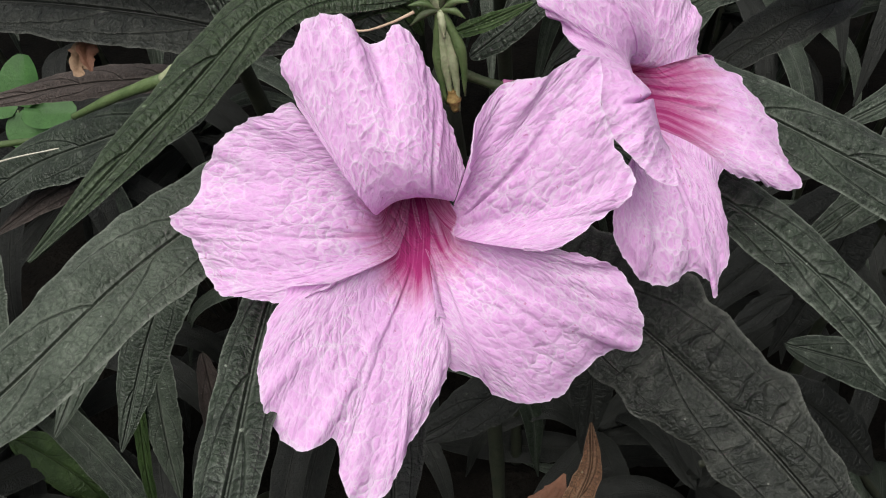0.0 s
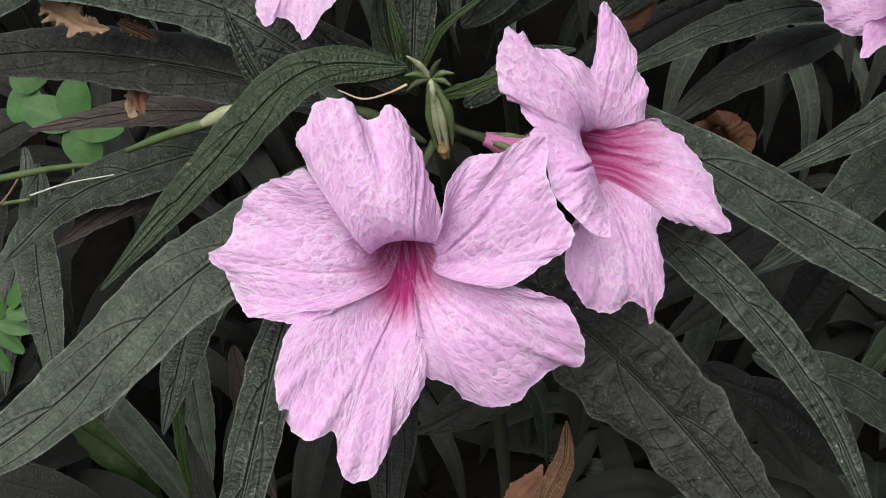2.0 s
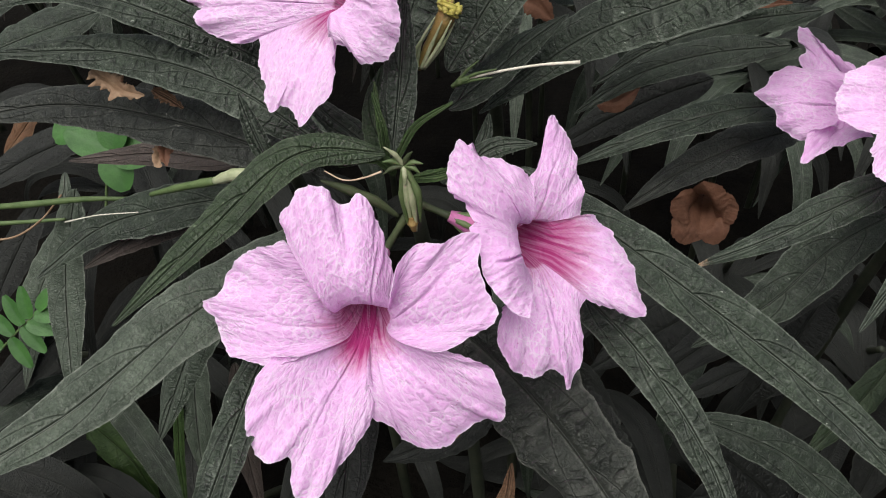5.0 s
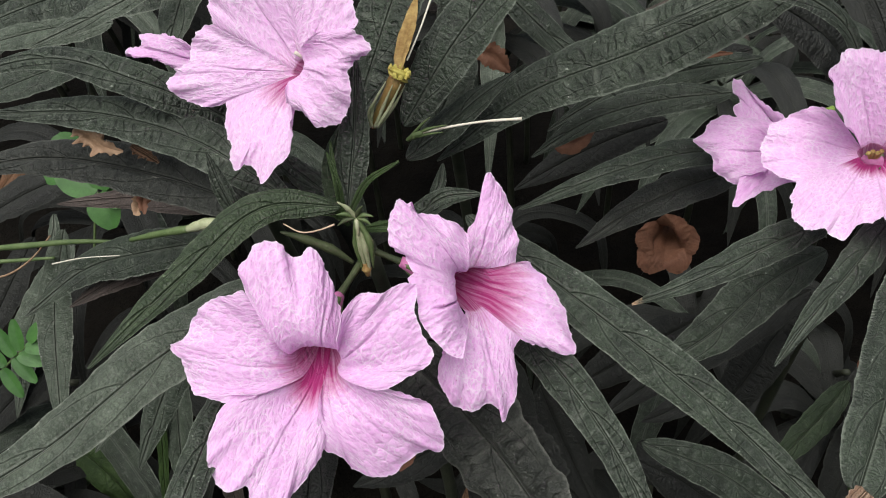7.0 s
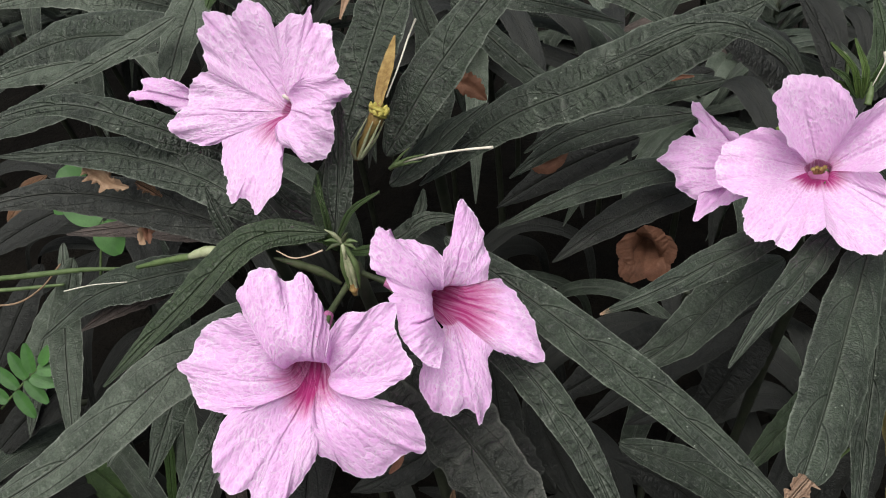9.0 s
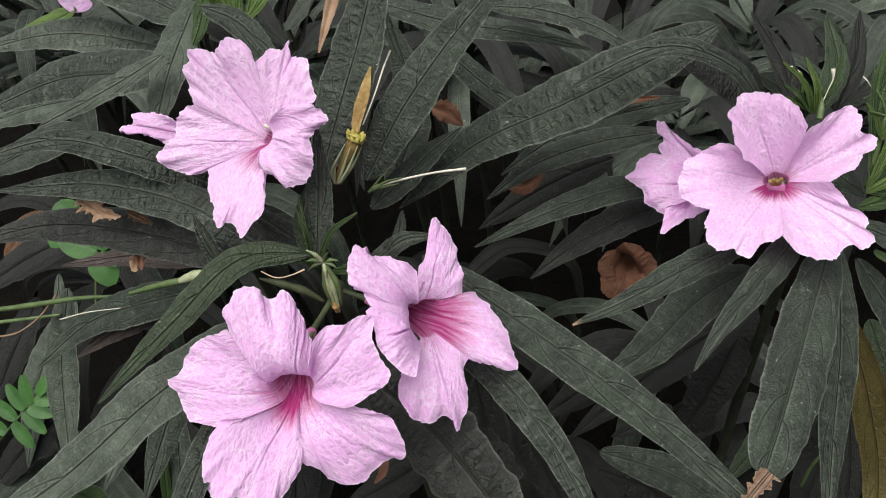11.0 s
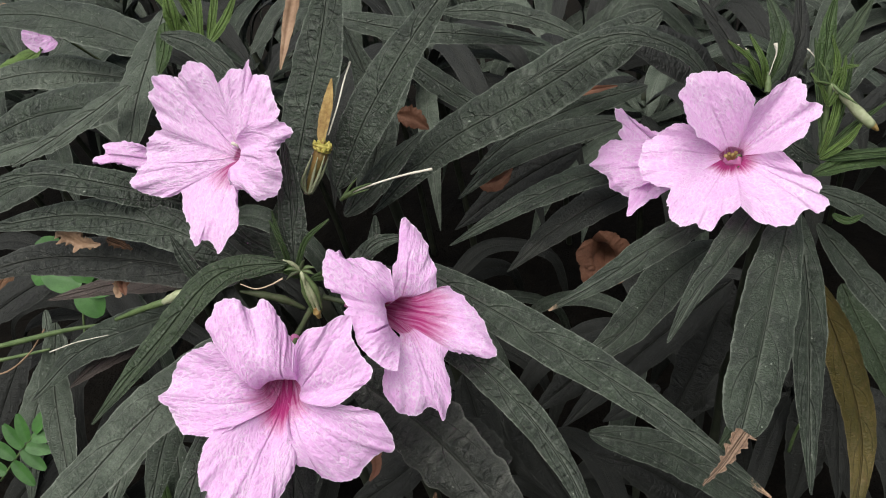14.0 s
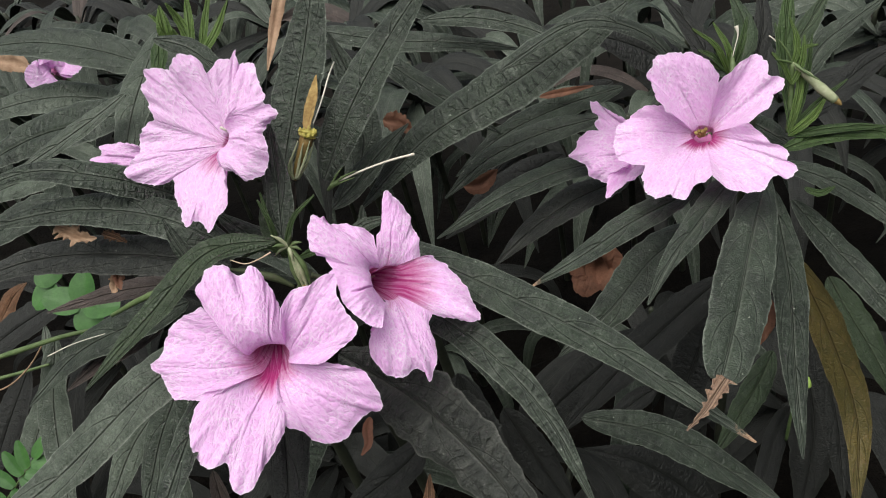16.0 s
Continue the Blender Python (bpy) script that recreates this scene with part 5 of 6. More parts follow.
lobe(bloom_five, ((-0.4, -3.4, -1), (-2.1, -3.2, -1), (-3.9, -2.6, -1)),
     ((2.3, -12.4, 10.7), (-1.8, -12.4, 11.1), (-7.6, -15.8, 13.2), (-12.8, -20.1, 15.6), (-12.5, -15.3, 13.5), (-11.6, -11.3, 11.6), (-6, -9.5, 10.2)), PETAL, lift=1.0, blush=0.1, seed=72, root=(9, -2, -6))
flower_base(bloom_five, (7, -2, -8), (7.7, 2.6, -17.5))
bloom_six = flower_at((-0.0496, 0.1518, 0.4774), (0.9828, 0.0819, -0.1657), (0.0913, 0.5643, 0.8205), "pink flower mostly hidden behind another")
lobe(bloom_six, ((0.8, -6.8, 0), (0.8, -4.8, 0), (0.5, -3.2, 0)),
     ((-0.9, -7.7, 5), (-5.2, -8.2, 5), (-10.6, -7.1, 5), (-15.3, -6.9, 5), (-18.3, -7, 5), (-17.9, -5.6, 5), (-14.4, -3.8, 5), (-14.9, -1.7, 5), (-13.9, -0.8, 5), (-10.7, -0.4, 5), (-6.8, -0.8, 5), (-1.3, -3.2, 5)), PETAL, lift=2.0, blush=0.1, crease=0.8, seed=47, root=(7, 0, -8))
flower_base(bloom_six, (7, 0, -8), (26.1, -4.7, -35.0))
bloom_seven = flower_at((-0.1674, 0.3104, 0.4718), (0.8359, 0.4300, -0.3411), (0.1081, 0.4803, 0.8704), "distant pink flower among leaves")
petal(bloom_seven, 180, (-5.1, -4.0, 3.0), (-13.4, -3.9, 5.0), 8.0, PETAL, blush=0.1, ring=1.5, fuse=1.0, seed=51, root=(0, 2, -12))
petal(bloom_seven, 40, (5.2, 4.3, 3.0), (11.7, -0.7, 5.0), 8.0, PETAL, blush=0.1, ring=1.5, fuse=1.0, seed=59, root=(0, 2, -12))
petal(bloom_seven, 110, (0.0, 3.7, 3.0), (-2.5, 7.6, 5.0), 7.0, PETAL, blush=0.1, ring=1.5, fuse=1.0, seed=67, root=(0, 2, -12))
flower_base(bloom_seven, (0, 2, -12), (29.8, -12.6, -29.9))
withered = flower_at((0.0988, 0.2622, 0.3507), (0.9845, -0.1572, -0.0783), (0.1240, 0.3066, 0.9437), "dried brown trumpet flower hanging among leaves")
petal(withered, 95, (0.8, 6.1, 2.7), (5.4, 10.9, 4.1), 8.4, RUST, blush=0, seed=7, root=(0.0, 4.1, -16.2))
petal(withered, 10, (7.2, 1.6, 2.7), (13.1, 1.6, 5.4), 8.4, RUST, blush=0, seed=15, root=(0.0, 4.1, -16.2))
petal(withered, 300, (4.9, -6.5, 4.1), (7.7, -13.1, 5.4), 7.3, RUST, blush=0, seed=23, root=(0.0, 4.1, -16.2))
petal(withered, 235, (-4.5, -8.4, 4.1), (-6.9, -16.1, 5.4), 7.8, RUST, blush=0, seed=31, root=(0.0, 4.1, -16.2))
petal(withered, 170, (-7.6, -0.0, 4.1), (-14.2, -2.8, 5.4), 7.8, RUST, blush=0, seed=39, root=(0.0, 4.1, -16.2))
bud = small_thing("withered_bud", (-0.0012, 0.1276, 0.4698), "withered yellow flower bud with a dried ochre petal", "flower bud")
child("calyx", tube_mesh("calyx", ((0.0000, 0.0000, 0.0000), (0.0023, 0.0010, 0.0052), (0.0047, 0.0026, 0.0094), (0.0057, 0.0035, 0.0116)), (0.00060, 0.00110, 0.00165, 0.00200), OLD, 8, 18, 0.10, 156), bud)
child("collar", tube_mesh("collar", ((0.0054, 0.0033, 0.0111), (0.0059, 0.0036, 0.0121), (0.0061, 0.0040, 0.0127)), (0.00190, 0.00245, 0.00235), YELLOW, 12, 18, 0.22, 157), bud)
child("petal_stub", tube_mesh("petal_stub", ((0.0074, 0.0035, 0.0116), (0.0079, 0.0039, 0.0121), (0.0083, 0.0043, 0.0127)), (0.00055, 0.00070, 0.00020), YELLOW, 8, 18, 0.10, 158), bud)
child("petal_stub", tube_mesh("petal_stub", ((0.0074, 0.0019, 0.0117), (0.0078, 0.0022, 0.0122), (0.0081, 0.0029, 0.0132)), (0.00055, 0.00070, 0.00020), YELLOW, 8, 18, 0.10, 159), bud)
child("petal_stub", tube_mesh("petal_stub", ((0.0066, 0.0010, 0.0118), (0.0067, 0.0014, 0.0124), (0.0069, 0.0018, 0.0130)), (0.00055, 0.00070, 0.00020), YELLOW, 8, 18, 0.10, 160), bud)
child("petal_stub", tube_mesh("petal_stub", ((0.0055, 0.0013, 0.0120), (0.0053, 0.0016, 0.0125), (0.0053, 0.0022, 0.0136)), (0.00055, 0.00070, 0.00020), YELLOW, 8, 18, 0.10, 161), bud)
child("petal_stub", tube_mesh("petal_stub", ((0.0046, 0.0025, 0.0120), (0.0042, 0.0028, 0.0126), (0.0040, 0.0032, 0.0133)), (0.00055, 0.00070, 0.00020), YELLOW, 8, 18, 0.10, 162), bud)
child("petal_stub", tube_mesh("petal_stub", ((0.0042, 0.0042, 0.0120), (0.0038, 0.0045, 0.0126), (0.0037, 0.0052, 0.0137)), (0.00055, 0.00070, 0.00020), YELLOW, 8, 18, 0.10, 163), bud)
child("petal_stub", tube_mesh("petal_stub", ((0.0046, 0.0055, 0.0118), (0.0045, 0.0059, 0.0124), (0.0044, 0.0063, 0.0131)), (0.00055, 0.00070, 0.00020), YELLOW, 8, 18, 0.10, 164), bud)
child("petal_stub", tube_mesh("petal_stub", ((0.0056, 0.0059, 0.0117), (0.0058, 0.0062, 0.0122), (0.0060, 0.0069, 0.0133)), (0.00055, 0.00070, 0.00020), YELLOW, 8, 18, 0.10, 165), bud)
child("petal_stub", tube_mesh("petal_stub", ((0.0067, 0.0051, 0.0116), (0.0072, 0.0054, 0.0121), (0.0075, 0.0058, 0.0127)), (0.00055, 0.00070, 0.00020), YELLOW, 8, 18, 0.10, 166), bud)
child("sepal", tube_mesh("sepal", ((-0.0000, -0.0008, 0.0007), (-0.0005, -0.0014, 0.0037), (0.0022, -0.0002, 0.0092)), (0.00045, 0.00040, 0.00012), SPENT, 8, 18, 0.10, 167), bud)
child("sepal", tube_mesh("sepal", ((-0.0003, -0.0008, 0.0007), (0.0004, -0.0002, 0.0056), (0.0033, 0.0011, 0.0112)), (0.00045, 0.00040, 0.00012), SPENT, 8, 18, 0.10, 168), bud)
child("sepal", tube_mesh("sepal", ((0.0013, -0.0010, 0.0010), (0.0042, -0.0003, 0.0056), (0.0067, 0.0011, 0.0108)), (0.00045, 0.00040, 0.00012), SPENT, 8, 18, 0.10, 169), bud)
child("sepal", tube_mesh("sepal", ((0.0008, -0.0012, 0.0008), (0.0027, -0.0005, 0.0055), (0.0049, 0.0005, 0.0107)), (0.00045, 0.00040, 0.00012), SPENT, 8, 18, 0.10, 170), bud)
child("sepal", tube_mesh("sepal", ((0.0011, -0.0002, 0.0003), (0.0046, 0.0016, 0.0047), (0.0071, 0.0035, 0.0094)), (0.00045, 0.00040, 0.00012), SPENT, 8, 18, 0.10, 171), bud)
child("style", tube_mesh("style", ((0.0066, 0.0095, 0.0129), (0.0076, 0.0206, 0.0157), (0.0087, 0.0362, 0.0202), (0.0091, 0.0428, 0.0213)), (0.00022, 0.00022, 0.00024, 0.00032), PALE, 8, 18, 0.10, 172), bud)
leaf(bud, (0.0058, 0.0044, 0.0123), (0.0052, 0.0113, 0.0141), (0.0053, 0.0200, 0.0170), (0.0054, 0.0305, 0.0211), 0.0034, OCHRE, face=(-0.15, -0.9, 0.4), fold=0.5, wave=0.08, fine=False, local=True, label="dried ochre petal")
thread = small_thing("spent_style", (0.0043, 0.1401, 0.4602), "long white flower style standing out of green sepals", "flower style")
child("calyx", tube_mesh("calyx", ((0.0000, 0.0000, 0.0000), (0.0017, -0.0001, 0.0014), (0.0041, -0.0003, 0.0027)), (0.00050, 0.00090, 0.00060), GREEN, 8, 18, 0.10, 175), thread)
child("sepal", tube_mesh("sepal", ((0.0014, -0.0002, 0.0014), (0.0055, -0.0005, 0.0039), (0.0101, -0.0012, 0.0057)), (0.00040, 0.00040, 0.00012), GREEN, 8, 18, 0.10, 176), thread)
child("sepal", tube_mesh("sepal", ((0.0017, -0.0003, 0.0011), (0.0059, -0.0006, 0.0026), (0.0092, -0.0009, 0.0035)), (0.00040, 0.00035, 0.00012), GREEN, 8, 18, 0.10, 177), thread)
child("sepal", tube_mesh("sepal", ((0.0014, 0.0000, 0.0017), (0.0038, 0.0003, 0.0047), (0.0058, 0.0005, 0.0066)), (0.00040, 0.00035, 0.00012), GREEN, 8, 18, 0.10, 178), thread)
child("style", tube_mesh("style", ((0.0041, -0.0003, 0.0027), (0.0113, -0.0008, 0.0052), (0.0203, -0.0012, 0.0076), (0.0282, -0.0008, 0.0086)), (0.00028, 0.00030, 0.00030, 0.00042), PALE, 8, 18, 0.10, 179), thread)
husk = small_thing("seed_husk", (0.0000, 0.1040, 0.4610), "spent green calyx with brown seed tip", "seed pod")
side = np.array((0.0010, -0.0002, 0.0002))
for i, (along, out) in enumerate(((0.92, -1.1), (1.0, 0.6), (0.85, 1.7), (0.95, -0.3))):
    drop = np.array((0.0020, -0.0010, -0.0150)) * along
    child("sepal", tube_mesh("sepal", ((0, 0, 0), drop * 0.5 + side * out * 1.2, drop + side * out), (0.0006, 0.0008, 0.00015), (GREEN, SPENT)[i % 2], 8, 14, 0.1, 180 + i), husk)
child("seed_tip", tube_mesh("seed_tip", (np.array((0.0020, -0.0010, -0.0150)) * 0.78, np.array((0.0020, -0.0010, -0.0150)) * 0.9, np.array((0.0020, -0.0010, -0.0150))), (0.0007, 0.0011, 0.0004), OCHRE, 8, 14, 0.15, 184), husk)
for i in range(7):
    turn = 0.9 * i + 0.3
    reach = np.array((math.cos(turn) * 0.0052, -0.0012, math.sin(turn) * 0.0034 + 0.0006)) * (0.8 + 0.25 * (i % 3))
    child("bract", tube_mesh("bract", ((0, 0, 0), reach * 0.55 + (0, 0, 0.0005), reach), (0.0005, 0.0006, 0.0001), (GREEN, STALK, SPENT)[i % 3], 6, 10, 0.1, 300 + i), husk)
pod = small_thing("seed_pod", (-0.0155, 0.0995, 0.4587), "smooth green seed pod", "seed pod")
child("pod", tube_mesh("pod", ((0.0000, 0.0000, 0.0000), (0.0039, 0.0015, -0.0023), (0.0101, 0.0034, -0.0063), (0.0141, 0.0041, -0.0098)), (0.00030, 0.00105, 0.00110, 0.00050), STALK, 8, 18, 0.10, 186), pod)
podb = small_thing("seed_pod", (-0.0450, 0.1140, 0.4460), "pale green seed pod below an arching leaf", "seed pod")
child("pod", tube_mesh("pod", ((0.0000, 0.0000, 0.0000), (0.0055, -0.0015, 0.0031), (0.0110, -0.0030, 0.0050)), (0.00090, 0.00150, 0.00110), SPENT, 10, 18, 0.10, 188), podb)
child("stalk", tube_mesh("stalk", ((-0.0209, 0.0067, -0.0105), (-0.0099, 0.0027, -0.0045), (0.0000, 0.0000, 0.0000)), (0.00060, 0.00090, 0.00100), GREEN, 8, 18, 0.10, 189), podb)
curl = small_thing("dry_tendril", (-0.0140, 0.0980, 0.4620), "thin curled rosy dry style", "flower style")
child("style", tube_mesh("style", ((0.0000, 0.0000, 0.0000), (0.0040, -0.0010, -0.0010), (0.0080, -0.0010, 0.0000), (0.0110, 0.0000, 0.0010)), (0.00013, 0.00016, 0.00016, 0.00024), ROSY, 8, 18, 0.10, 190), curl)
rbud = small_thing("spent_bud", (0.1511, 0.1690, 0.4722), "spent pale green flower tube with brown tip", "flower bud")
child("tube", tube_mesh("tube", ((0.0000, 0.0000, 0.0000), (0.0048, -0.0021, -0.0047), (0.0095, -0.0042, -0.0096), (0.0121, -0.0053, -0.0120)), (0.00045, 0.00120, 0.00165, 0.00150), SPENT, 8, 18, 0.10, 192), rbud)
child("tip", tube_mesh("tip", ((0.0111, -0.0048, -0.0109), (0.0127, -0.0054, -0.0124), (0.0138, -0.0059, -0.0135)), (0.00100, 0.00110, 0.00040), OCHRE, 8, 18, 0.10, 193), rbud)
child("sepal", tube_mesh("sepal", ((0.0004, 0.0000, -0.0000), (0.0029, -0.0033, -0.0023), (0.0066, -0.0053, -0.0047)), (0.00050, 0.00050, 0.00015), GREEN, 8, 18, 0.10, 194), rbud)
child("sepal", tube_mesh("sepal", ((0.0000, 0.0000, 0.0000), (-0.0037, -0.0018, 0.0017), (-0.0062, -0.0027, 0.0026)), (0.00040, 0.00040, 0.00015), GREEN, 8, 18, 0.10, 195), rbud)
child("sepal", tube_mesh("sepal", ((0.0000, 0.0000, 0.0000), (-0.0021, -0.0002, 0.0043), (-0.0045, 0.0004, 0.0079)), (0.00040, 0.00040, 0.00015), GREEN, 8, 18, 0.10, 196), rbud)
child("stalk", tube_mesh("stalk", ((0.0000, 0.0000, 0.0000), (0.0003, -0.0002, -0.0088), (-0.0008, -0.0039, -0.0216)), (0.00080, 0.00090, 0.00100), GREEN, 8, 18, 0.10, 197), rbud)
wtip = small_thing("spent_style", (0.1326, 0.1685, 0.4769), "white curled style tip above green sepals", "flower style")
child("style", tube_mesh("style", ((0.0000, 0.0000, 0.0000), (0.0009, 0.0007, 0.0032), (0.0017, 0.0014, 0.0065), (0.0013, 0.0021, 0.0088)), (0.00012, 0.00014, 0.00020, 0.00060), PALE, 8, 18, 0.10, 199), wtip)
child("sepal", tube_mesh("sepal", ((-0.0003, -0.0016, -0.0049), (0.0001, -0.0000, -0.0022), (0.0001, 0.0014, 0.0005)), (0.00100, 0.00090, 0.00030), GREEN, 8, 18, 0.10, 200), wtip)
wtipb = small_thing("spent_style", (0.1295, 0.1993, 0.4762), "short white curled style tip among fresh shoots", "flower style")
child("style", tube_mesh("style", ((0.0000, 0.0000, 0.0000), (0.0024, -0.0011, -0.0003), (0.0055, -0.0008, -0.0022)), (0.00030, 0.00025, 0.00020), PALE, 8, 18, 0.10, 202), wtipb)
child("sepal", tube_mesh("sepal", ((0.0055, -0.0008, -0.0022), (0.0067, -0.0013, -0.0050), (0.0075, -0.0014, -0.0089)), (0.00050, 0.00060, 0.00060), GREEN, 8, 18, 0.10, 203), wtipb)
wtipc = small_thing("spent_style", (0.1515, 0.1915, 0.4753), "thin white hooked style beside a fresh shoot", "flower style")
child("style", tube_mesh("style", ((0.0000, 0.0000, 0.0000), (0.0011, -0.0017, -0.0010), (0.0020, -0.0025, -0.0023)), (0.00025, 0.00020, 0.00015), PALE, 8, 18, 0.10, 205), wtipc)
child("stalk", tube_mesh("stalk", ((0.0020, -0.0025, -0.0023), (0.0026, -0.0027, -0.0045), (0.0007, -0.0029, -0.0062)), (0.00020, 0.00025, 0.00030), GREEN, 8, 18, 0.10, 206), wtipc)
ldot = small_thing("flower_bud", (0.1550, 0.1451, 0.3598), "tiny lime green flower bud", "flower bud")
child("bud", tube_mesh("bud", ((0.0000, 0.0000, 0.0000), (0.0009, 0.0005, 0.0026), (0.0021, 0.0018, 0.0045)), (0.00060, 0.00220, 0.00050), LIME, 8, 18, 0.10, 208), ldot)
child("stalk", tube_mesh("stalk", ((-0.0004, -0.0002, -0.0003), (-0.0015, 0.0023, -0.0097), (-0.0008, 0.0077, -0.0305)), (0.00050, 0.00060, 0.00070), GREEN, 8, 18, 0.10, 209), ldot)
ydot = small_thing("flower_bud", (0.1145, 0.1763, 0.4571), "tiny yellow green flower bud", "flower bud")
child("bud", tube_mesh("bud", ((0.0000, 0.0000, 0.0000), (0.0007, 0.0008, 0.0012), (0.0014, 0.0016, 0.0024)), (0.00050, 0.00170, 0.00050), LIME, 8, 18, 0.10, 211), ydot)
child("stalk", tube_mesh("stalk", ((-0.0002, -0.0001, -0.0001), (0.0011, 0.0001, -0.0060), (0.0040, -0.0004, -0.0154)), (0.00050, 0.00060, 0.00070), GREEN, 8, 18, 0.10, 212), ydot)
grass = small_thing("grass_stalk", (-0.1459, 0.1433, 0.4056), "pale green grass stalk leaning over", "grass")
child("stalk", tube_mesh("stalk", ((0.0000, 0.0000, 0.0000), (0.0277, -0.0037, 0.0077), (0.0501, -0.0057, 0.0136), (0.0757, -0.0090, 0.0184)), (0.00090, 0.00100, 0.00080, 0.00040), GREEN, 8, 18, 0.10, 214), grass)
grassb = small_thing("grass_stalk", (-0.1652, 0.1586, 0.3861), "thin pale green grass stalk near the soil", "grass")
child("stalk", tube_mesh("stalk", ((0.0000, 0.0000, 0.0000), (0.0203, 0.0008, 0.0030), (0.0409, 0.0009, 0.0069)), (0.00090, 0.00080, 0.00050), GREEN, 8, 18, 0.10, 216), grassb)
twig = small_thing("dry_twig", (-0.1494, 0.1501, 0.3882), "thin dry curved twig", "twig")
child("twig", tube_mesh("twig", ((0.0000, 0.0000, 0.0000), (0.0132, 0.0001, 0.0033), (0.0226, 0.0025, 0.0094), (0.0300, 0.0057, 0.0174)), (0.00035, 0.00035, 0.00030, 0.00030), TAN, 8, 18, 0.10, 218), twig)
hair = small_thing("spent_style", (-0.0980, 0.1280, 0.4180), "fine white style lying along a leaf", "flower style")
child("style", tube_mesh("style", ((0.0000, 0.0000, 0.0000), (0.0113, -0.0018, 0.0048), (0.0250, -0.0040, 0.0090)), (0.00022, 0.00016, 0.00012), PALE, 8, 18, 0.10, 220), hair)
d1 = small_thing("dried_flower", (-0.0751, 0.1255, 0.4649), "crumpled tan dried petals on a leaf", "dried flower")
leaf(d1, (0.0000, 0.0000, 0.0000), (0.0049, -0.0022, -0.0009), (0.0090, -0.0038, -0.0024), (0.0136, -0.0038, -0.0033), 0.0046, TAN, face=(0.54, -0.77, 0.35), fold=0.7, wave=0.6, blister=0.3, local=True)
d1b = small_thing("dried_flower", (-0.0605, 0.1240, 0.4621), "small crumpled brown dried petal", "dried flower")
leaf(d1b, (0.0000, 0.0000, 0.0000), (0.0018, -0.0007, -0.0005), (0.0037, -0.0013, -0.0010), (0.0074, -0.0020, -0.0030), 0.0021, LEAF_DRY, face=(0.49, -0.78, 0.38), fold=0.7, wave=0.4, blister=0.3, local=True)
d2 = small_thing("dried_flower", (-0.0620, 0.1270, 0.4500), "shrivelled orange brown flower hanging", "dried flower")
leaf(d2, (0.0000, 0.0000, 0.0000), (0.0010, -0.0018, -0.0018), (0.0009, -0.0039, -0.0039), (0.0020, -0.0060, -0.0060), 0.0030, RUST, face=(0.48, -0.77, 0.42), fold=0.6, wave=0.3, fine=False, local=True)
leaf(d2, (0.0005, -0.0015, -0.0015), (-0.0004, -0.0028, -0.0044), (-0.0014, -0.0038, -0.0070), (0.0000, -0.0050, -0.0070), 0.0032, TAN, face=(0.3, -0.8, 0.4), fold=0.5, wave=0.3, fine=False, local=True)
d3 = small_thing("dried_flower", (0.0151, 0.0874, 0.4150), "shrivelled orange brown flower below a bloom", "dried flower")
leaf(d3, (0.0000, 0.0000, 0.0000), (-0.0009, -0.0024, -0.0022), (-0.0008, -0.0050, -0.0048), (-0.0027, -0.0074, -0.0066), 0.0024, RUST, face=(0.21, -0.74, 0.64), fold=0.5, wave=0.1, fine=False, local=True)
d4 = small_thing("dry_leaf", (0.1393, 0.1499, 0.3998), "dry rust brown leaf between green leaves", "dry leaf")
leaf(d4, (0.0000, 0.0000, 0.0000), (0.0001, -0.0018, -0.0034), (0.0001, -0.0037, -0.0068), (-0.0018, -0.0084, -0.0149), 0.0084, RUST, face=(-0.29, -0.79, 0.54), fold=0.5, wave=0.1, fine=False, local=True)
d5 = small_thing("dry_leaf", (-0.0042, 0.1852, 0.5200), "narrow tan dry leaf", "dry leaf")
leaf(d5, (0.0000, 0.0000, 0.0000), (-0.0037, -0.0092, -0.0119), (-0.0055, -0.0156, -0.0190), (-0.0075, -0.0224, -0.0268), 0.0036, TAN, face=(0.24, -0.96, 0.11), fold=0.5, wave=0.1, fine=False, local=True)
d6 = small_thing("dry_leaf", (0.0747, 0.2160, 0.4561), "narrow rust brown dry leaf", "dry leaf")
leaf(d6, (0.0000, 0.0000, 0.0000), (0.0049, -0.0003, 0.0005), (0.0098, -0.0007, 0.0010), (0.0205, -0.0012, 0.0022), 0.0026, RUST, face=(-0.05, -0.95, 0.31), fold=0.5, wave=0.1, fine=False, local=True)
d7 = small_thing("dry_leaf", (0.0152, 0.2008, 0.4600), "dry reddish brown leaf fragment", "dry leaf")
leaf(d7, (0.0000, 0.0000, 0.0000), (0.0022, -0.0001, -0.0007), (0.0045, -0.0002, -0.0014), (0.0109, -0.0021, -0.0059), 0.0071, RUST, face=(0.15, -0.93, 0.33), fold=0.5, wave=0.2, fine=False, local=True)
d8 = small_thing("dry_leaf", (0.0195, 0.0745, 0.3727), "curled rust brown dry leaf on edge", "dry leaf")
leaf(d8, (0.0000, 0.0000, 0.0000), (0.0033, 0.0066, 0.0047), (0.0066, 0.0125, 0.0084), (0.0072, 0.0197, 0.0125), 0.0048, LEAF_DRY, face=(-0.10, -0.47, 0.87), fold=0.5, wave=0.1, fine=False, local=True)
d8b = small_thing("dry_leaf", (0.0143, 0.0786, 0.3701), "crumpled rust brown scrap of dry leaf", "dry leaf")
